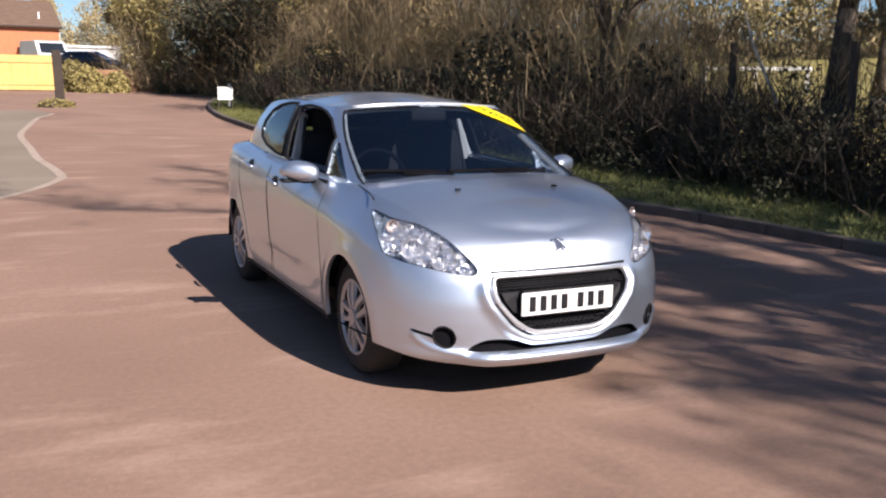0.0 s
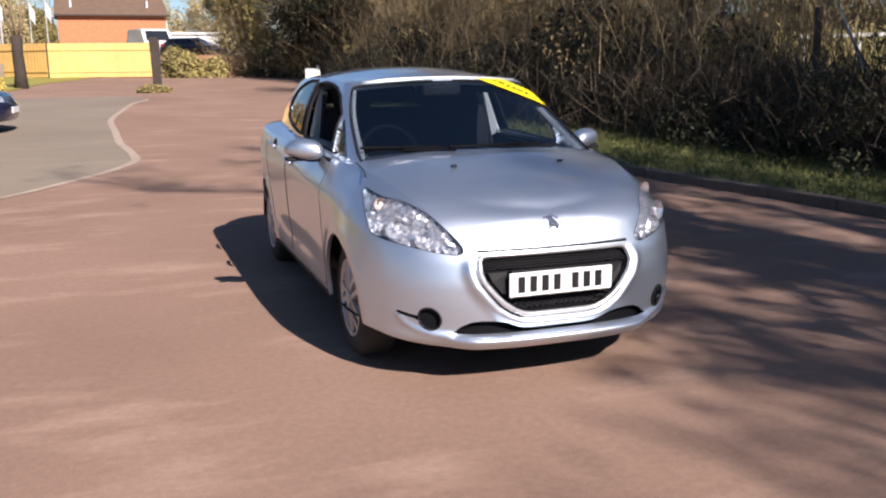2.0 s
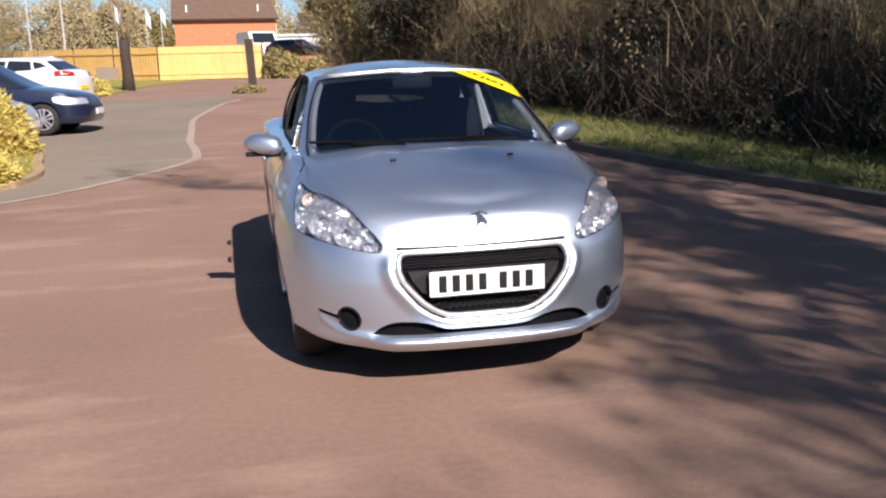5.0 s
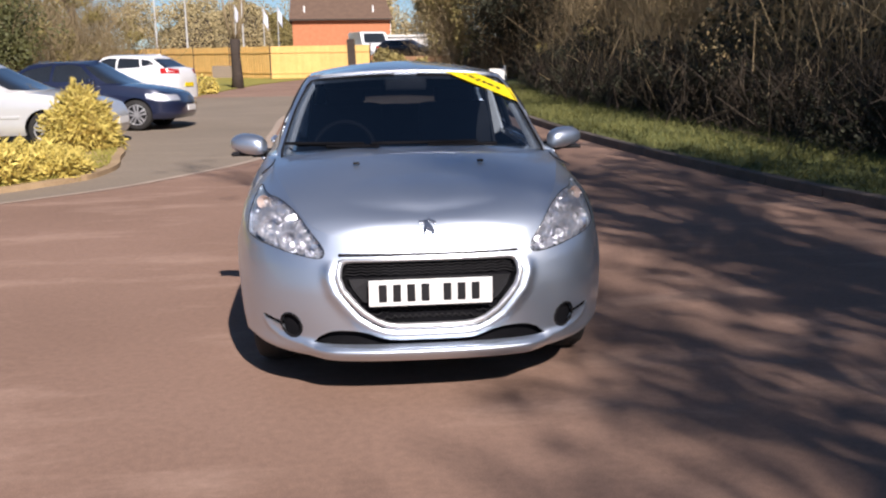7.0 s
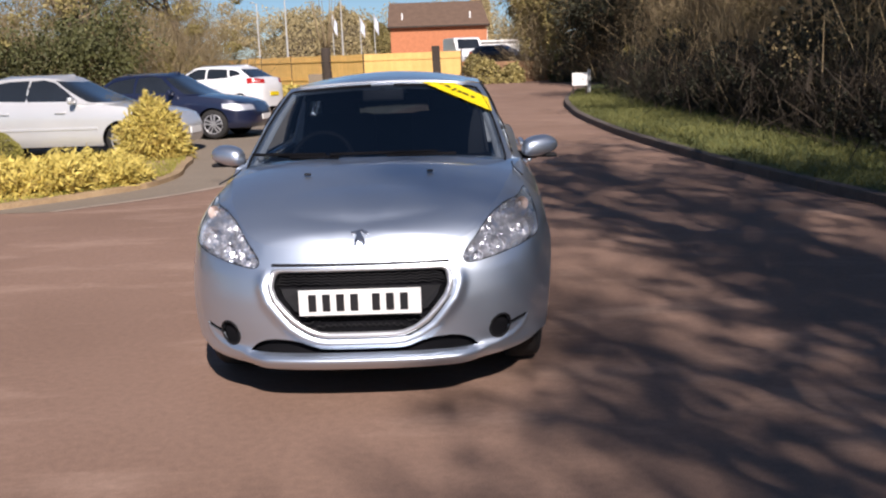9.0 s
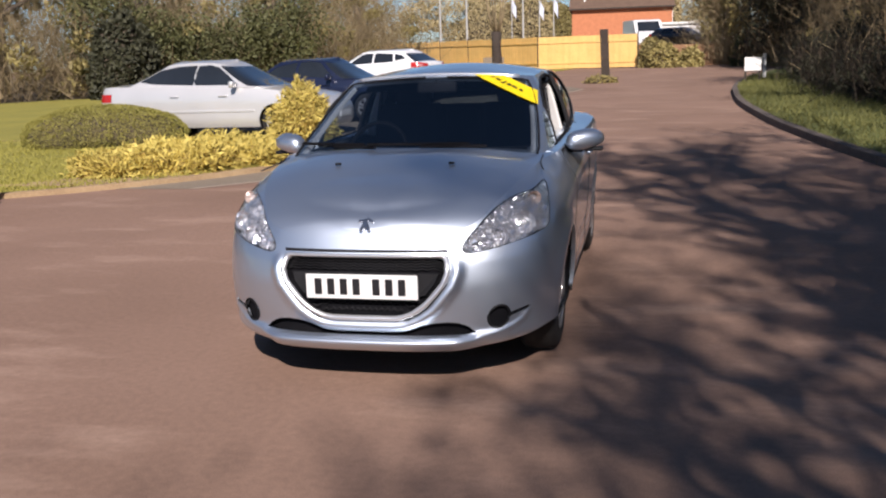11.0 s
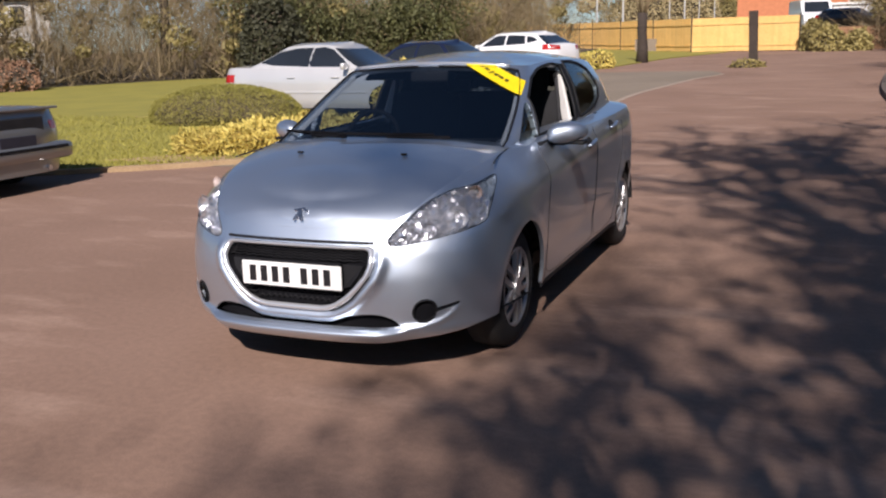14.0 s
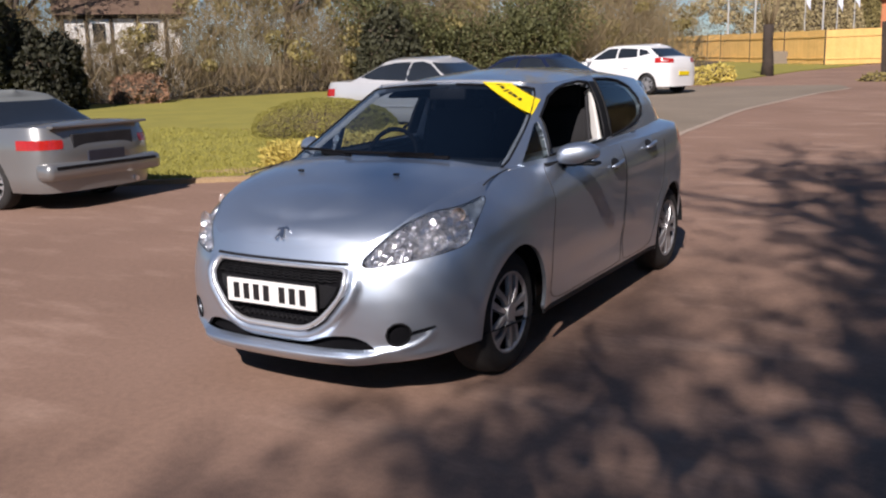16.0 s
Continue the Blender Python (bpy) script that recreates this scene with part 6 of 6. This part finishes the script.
# plate turned from the sun: its shade is put into this dark colour
SHADEPLATE = mat("shaded_plate", (0.03, 0.032, 0.05), 0.5, second=(0.02, 0.022, 0.035), size=12, fine=100)


def parked_car(m, label, L, W, H, wb, off, colour, belt, shoulder, glass_y, top_w, panes, head, tail_m, roof_m=None, strake=None, tail_h=0.15, tail_in=0.52):
    """A parked car with its nose towards -y. off: how far the axles' middle lies behind the car's middle. shoulder: knots (y, z) of the upper
    edge of the body; glass_y: front and rear of the glasshouse at the belt and at the roof; panes: side windows as lists of (y, z)."""
    c = thing("parked_car", m, label, "car", "parked cars")
    hw, fr, rr = W / 2, -L / 2, L / 2
    sh = curve(*shoulder)
    yf, yr = fr + 0.75, rr - 0.65
    q, p, d = outline(hw, fr, rr, 3.2, 4.0, 0, yf, yr)
    axles = (off - wb / 2, off + wb / 2)

    def lo(s, v):
        k, a = named(q, d, s)
        x0, y0 = spot(k, a, hw, fr, rr, 3.2, 4.0, yf, yr)
        z = 0.22 + (sh(y0) - 0.22) * v
        in_ = 0.06 * max(0, (v - 0.62) / 0.38) ** 2 + 0.05 * max(0, (0.25 - v) / 0.25) ** 2
        tuck = 0.10 * max(0, (v - 0.55) / 0.45) ** 2
        x, y = spot(k, a, hw * (1 - in_), fr + tuck + 0.05 * max(0, 0.2 - v) / 0.2, rr - tuck * 0.8, 3.2, 4.0, yf, yr)
        return Vector((x, y, 0.22 + (sh(y) - 0.22) * v))

    s0 = float(d[159])
    holes = [[(s, max(z, 0.12)) for s, z in ring(s0 + a - yf, 0.31, 0.335, 0.335, 40)] for a in axles]
    n_l = float(d[-1])
    lamp_f = [(float(np.interp(hw * 0.52, p[:160, 0], d[:160])), head), (s0 - 0.34, head - 0.01), (s0 - 0.12, head + 0.05), (s0 - 0.10, head + 0.14), (s0 - 0.4, head + 0.13), (float(np.interp(hw * 0.55, p[:160, 0], d[:160])), head + 0.10)]
    s_r = s0 + yr - yf
    lamp_r = [(s_r + 0.22, tail_m), (s_r + 0.22, tail_m + tail_h), (n_l - hw * tail_in, tail_m + tail_h - 0.01), (n_l - hw * tail_in, tail_m)]
    grid = np.r_[span(0, s0, 0.05), span(s0, s_r, 0.06)[1:], span(s_r, n_l, 0.05)[1:]]
    body, _, _, l_f, l_r = cut(lo, grid, np.linspace(0, 1, 22), lambda s, v: (s, lo(s, v).z), holes + [lamp_f, lamp_r])
    sheet("body", both(body), colour, c, 0.02)
    rows = []
    for s in grid:
        e = lo(s, 1.0)
        rows.append([Vector((e.x * (1 - t), e.y + (np.clip(e.y, fr + 0.16, rr - 0.14) - e.y) * t, e.z + 0.045 * (1 - (1 - t) ** 2))) for t in np.linspace(0, 1, 9)])
    v, f = loft(rows)
    sheet("bonnet_and_deck", both((v, [g[::-1] for g in f])), colour, c)
    (b0, b1), (t0, t1) = glass_y
    gw = curve((0, hw * 0.925), (0.5, hw * 0.5 + top_w * 0.52), (1, top_w))
    q2, p2, d2 = outline(hw * 0.85, b0, b1, 4.0, 4.5, 0, b0 + 0.55, b1 - 0.3)

    def hi(s, v):
        k, a = named(q2, d2, s)
        f0, f1, r0, r1 = b0 + 0.55, t0 + 0.28, b1 - 0.3, t1 - 0.2
        gf, gr = f0 + (f1 - f0) * v, r0 + (r1 - r0) * v
        if k == "s":
            a = gf + (gr - gf) * (a - f0) / (r0 - f0)
        x, y = spot(k, a, gw(v), b0 + (t0 - b0) * v, b1 + (t1 - b1) * v, 4.0, 4.5, gf, gr)
        zt = H - 0.05 - 0.17 * ((y - (t0 + t1) / 2) / (t1 - t0)) ** 2
        zb = belt(y) if callable(belt) else belt
        return Vector((x, y, zb + (zt - zb) * v))

    n2, sA, sB = float(d2[-1]), float(d2[159]) - 0.02, float(d2[159]) + (b1 - 0.3 - b0 - 0.55) + 0.02

    def view(s, v):
        if s < sA - 0.12:
            return (s - 30, v)
        if s > sB + 0.12:
            return (s + 30, v)
        h = hi(s, v)
        return (h.y, h.z)

    scr = [(-30.01, 0.06), (sA - 0.2 - 30, 0.06), (sA - 0.22 - 30, 0.92), (-30.01, 0.92)]
    rear_g = [(sB + 0.2 + 30, 0.12), (sB + 0.22 + 30, 0.9), (n2 + 30.01, 0.9), (n2 + 30.01, 0.12)]
    got = cut(hi, np.r_[span(0, n2, 0.05)], np.linspace(0, 1, 12), view, [scr, rear_g] + panes)
    sheet("cabin_frame", both(got[0]), roof_m or colour, c, 0.02)
    sheet("windscreen", both(got[1]), DGLASS, c)
    sheet("rear_window", both(got[2]), DGLASS, c)
    for w in got[3:]:
        for vf in (w, flip(w)):
            if vf[1]:
                sheet("side_window", vf, DGLASS, c, shift=-0.006)
    rows = []
    for s in span(0, n2, 0.06):
        e = hi(s, 1.0)
        rows.append([Vector((e.x * (1 - t), e.y + ((t0 + 0.04) + (t1 - t0 - 0.08) * s / n2 - e.y) * t, e.z + (H - e.z) * (1 - (1 - t) ** 2))) for t in np.linspace(0, 1, 8)])
    v, f = loft(rows)
    sheet("roof", both((v, [g[::-1] for g in f])), roof_m or colour, c)
    for side in (1, -1):
        sheet("headlamp", l_f if side > 0 else flip(l_f), LAMPW, c)
        if l_r[1]:
            sheet("tail_lamp", l_r if side > 0 else flip(l_r), RED, c, shift=0.004)
        for a in axles:
            wheel(c, pose(side * (hw - 0.035), a, 0.305, 0 if side > 0 else 20, 0, 0 if side > 0 else 180))
            vs, n = [], 24
            for x in (hw - 0.03, hw - 0.34):
                for k in range(n):
                    g = math.pi * (-0.1 + 1.2 * k / (n - 1))
                    vs.append((side * x, a + 0.34 * math.cos(g), 0.31 + 0.34 * math.sin(g)))
            part("wheel_housing", mesh_from("wheel_housing", vs, [(k, k + 1, n + k + 1, n + k) for k in range(n - 1)] + [tuple(range(n, 2 * n))], BLACK), c)
        bm = bmesh.new()
        box(bm, (side * (hw + 0.07), b0 + 0.62, (belt(b0 + 0.6) if callable(belt) else belt) + 0.06), (0.18, 0.09, 0.12), 0.035)
        part("door_mirror", bm, c, "", colour, True)
        for y in (axles[1] - 0.75, axles[1] - 1.75):
            bm = bmesh.new()
            box(bm, (side * (hw + 0.004), y, 0.80), (0.03, 0.18, 0.03), 0.01)
            part("door_handle", bm, c, "", colour, True)
        if strake:
            bm = bmesh.new()
            box(bm, (side * (hw + 0.002), off, 0.52), (0.02, wb - 0.8, 0.045), 0.008)
            part("side_strake", bm, c, "", strake)
    bm = bmesh.new()
    box(bm, (0, 0, 0.24), (W - 0.45, L - 0.5, 0.1), 0.02)
    part("underbody", bm, c, "", BLACK)
    for y, s in ((rr, 1), (fr, -1)):
        bm = bmesh.new()
        box(bm, (0, y + s * 0.008, 0.60 if s > 0 else 0.42), (0.52, 0.02, 0.115), 0.004)
        part("number_plate", bm, c, "", SHADEPLATE if colour == P_OLD else WHITE if s < 0 else YELLOW)
    return c


SAL = ((-2.4, 0.64), (-2.25, 0.70), (-1.9, 0.80), (-1.0, 0.92), (0, 0.95), (1.2, 0.99), (2.0, 1.0), (2.3, 0.97), (2.4, 0.9))
parked_car(pose(-6.75, 10.85, rise(0, 10.8), 0, 0, 87), "pale silver saloon with dark windows, parked beyond the lawn", 4.83, 1.83, 1.46, 2.79, -0.02, P_SILVER, 0.94, SAL, ((-1.25, 1.98), (-0.30, 0.98)), 0.56,
           [[(-0.66, 0.985), (0.235, 1.0), (0.22, 1.35), (0.0, 1.365), (-0.20, 1.315), (-0.45, 1.16)], [(0.26, 1.0), (1.1, 1.035), (1.42, 1.085), (1.34, 1.16), (1.05, 1.285), (0.65, 1.35), (0.25, 1.362)]], 0.62, 0.72, None, P_SILVER)
COU = ((-2.25, 0.60), (-2.1, 0.68), (-1.7, 0.80), (-0.9, 0.90), (0, 0.92), (1.2, 0.95), (1.9, 0.96), (2.15, 0.92), (2.3, 0.85))
parked_car(pose(-5.95, 14.2, rise(0, 14.2), 0, 0, 84), "dark navy saloon with bright alloy wheels, parked in the next bay", 4.45, 1.80, 1.40, 2.68, -0.02, P_NAVY, 0.91, COU, ((-1.15, 1.60), (-0.40, 0.90)), 0.56,
           [[(-0.58, 0.96), (0.30, 0.98), (0.28, 1.30), (0.0, 1.32), (-0.22, 1.28)], [(0.35, 0.98), (1.1, 1.0), (0.85, 1.22), (0.34, 1.31)]], 0.58, 0.70)
HAT = ((-2.1, 0.70), (-1.95, 0.78), (-1.6, 0.90), (-0.9, 0.98), (0, 1.0), (1.2, 1.05), (1.8, 1.08), (2.1, 1.02))
parked_car(pose(-7.3, 23.3, rise(0, 23.3), 0, 0, 253.6), "white five-door hatchback seen from its tail, parked in the last bay", 4.2, 1.80, 1.50, 2.6, 0.08, P_WHITE, 0.99, HAT, ((-1.35, 2.02), (-0.40, 1.28)), 0.57,
           [[(-0.70, 1.05), (0.20, 1.08), (0.18, 1.38), (-0.1, 1.395), (-0.28, 1.35)], [(0.25, 1.08), (0.98, 1.11), (0.90, 1.36), (0.24, 1.395)], [(1.04, 1.13), (1.42, 1.20), (1.22, 1.31), (0.96, 1.355)]], 0.70, 0.92)
CAB = ((-2.2, 0.62), (-2.1, 0.70), (-1.7, 0.80), (-0.9, 0.89), (0, 0.90), (1.2, 0.93), (1.9, 0.945), (2.1, 0.93), (2.22, 0.88))
cab = parked_car(pose(-8.25, 1.95, 0, 0, 0, 272), "old silver convertible with its grey canvas top up", 4.43, 1.71, 1.35, 2.70, -0.10, P_OLD, 0.89, CAB, ((-0.95, 1.42), (-0.25, 0.75)), 0.55,
                 [[(-0.45, 0.94), (0.30, 0.95), (0.28, 1.24), (-0.15, 1.24)], [(0.35, 0.95), (0.85, 0.97), (0.72, 1.18), (0.34, 1.24)]], 0.58, 0.70, CANVAS, BLACK, 0.11, 0.64)
bm = bmesh.new()
box(bm, (0, 2.165, 0.755), (0.86, 0.06, 0.20), 0.012)
part("plate_recess", bm, cab, "", TRIM)
bm = bmesh.new()
box(bm, (0, 2.125, 0.455), (1.64, 0.26, 0.20), 0.075)
bumper_c = part("rear_bumper", bm, cab, "dull silver bumper with a black strip", P_OLD, True)
bm = bmesh.new()
box(bm, (0, 2.245, 0.50), (1.44, 0.03, 0.035), 0.010)
part("bumper_strip", bm, bumper_c, "", BLACK)
bm = bmesh.new()
box(bm, (0, 2.14, 0.945), (1.36, 0.10, 0.03), 0.012)
part("boot_lip", bm, cab, "", P_OLD)
bm = bmesh.new()
cyl(bm, (-0.42, 2.05, 0.27), (-0.42, 2.24, 0.27), 0.03, 0.03, 10)
part("exhaust", bm, cab, "", CHROME)

# ---- beyond the fence ----
terrace = strip("terrace", lambda y: -9, lambda y: 16, steps(52, 72, 2), 0.75, PARKING, 6, skirt=0.8)
tagged(terrace, "raised parking ground behind the garden wall", "pavement")
parked_car(pose(3.1, 56.5, rise(0, 56.5) + 0.75, 0, 0, 60), "small black car parked beyond the garden wall", 4.2, 1.75, 1.45, 2.5, 0.0, P_BLACK, 0.95, HAT, ((-1.25, 1.95), (-0.45, 1.55)), 0.56,
           [[(-0.6, 1.02), (0.2, 1.04), (0.18, 1.34), (-0.2, 1.34)], [(0.25, 1.04), (1.1, 1.08), (0.95, 1.33), (0.24, 1.35)]], 0.68, 0.9)
van = thing("white_van", pose(0.7, 62.0, rise(0, 62) + 0.75, 0, 0, 14), "white panel van with a dark windscreen beyond the fence", "van")
bm = bmesh.new()
prof = [(-2.4, 0.35), (-2.45, 0.75), (-2.25, 1.05), (-1.75, 1.2), (-1.15, 1.95), (-0.9, 2.05), (2.4, 2.1), (2.45, 0.4)]
a, b = [bm.verts.new((-0.95, y, z)) for y, z in prof], [bm.verts.new((0.95, y, z)) for y, z in prof]
bm.faces.new(a)
bm.faces.new(b[::-1])
for i in range(len(prof)):
    bm.faces.new((a[i], b[i], b[(i + 1) % len(prof)], a[(i + 1) % len(prof)]))
bmesh.ops.recalc_face_normals(bm, faces=bm.faces)
bmesh.ops.bevel(bm, geom=bm.edges[:], offset=0.06, segments=2, affect="EDGES")
part("body", bm, van, "", P_WHITE, False)
bm = bmesh.new()
a = [bm.verts.new(p) for p in ((-0.80, -1.735, 1.26), (0.80, -1.735, 1.26), (0.74, -1.215, 1.915), (-0.74, -1.215, 1.915))]
bm.faces.new(a)
part("windscreen", bm, van, "", DGLASS)
for s in (1, -1):
    for y in (-1.55, 1.5):
        wheel(van, pose(s * 0.92, y, 0.305, 0, 0, 0 if s > 0 else 180))
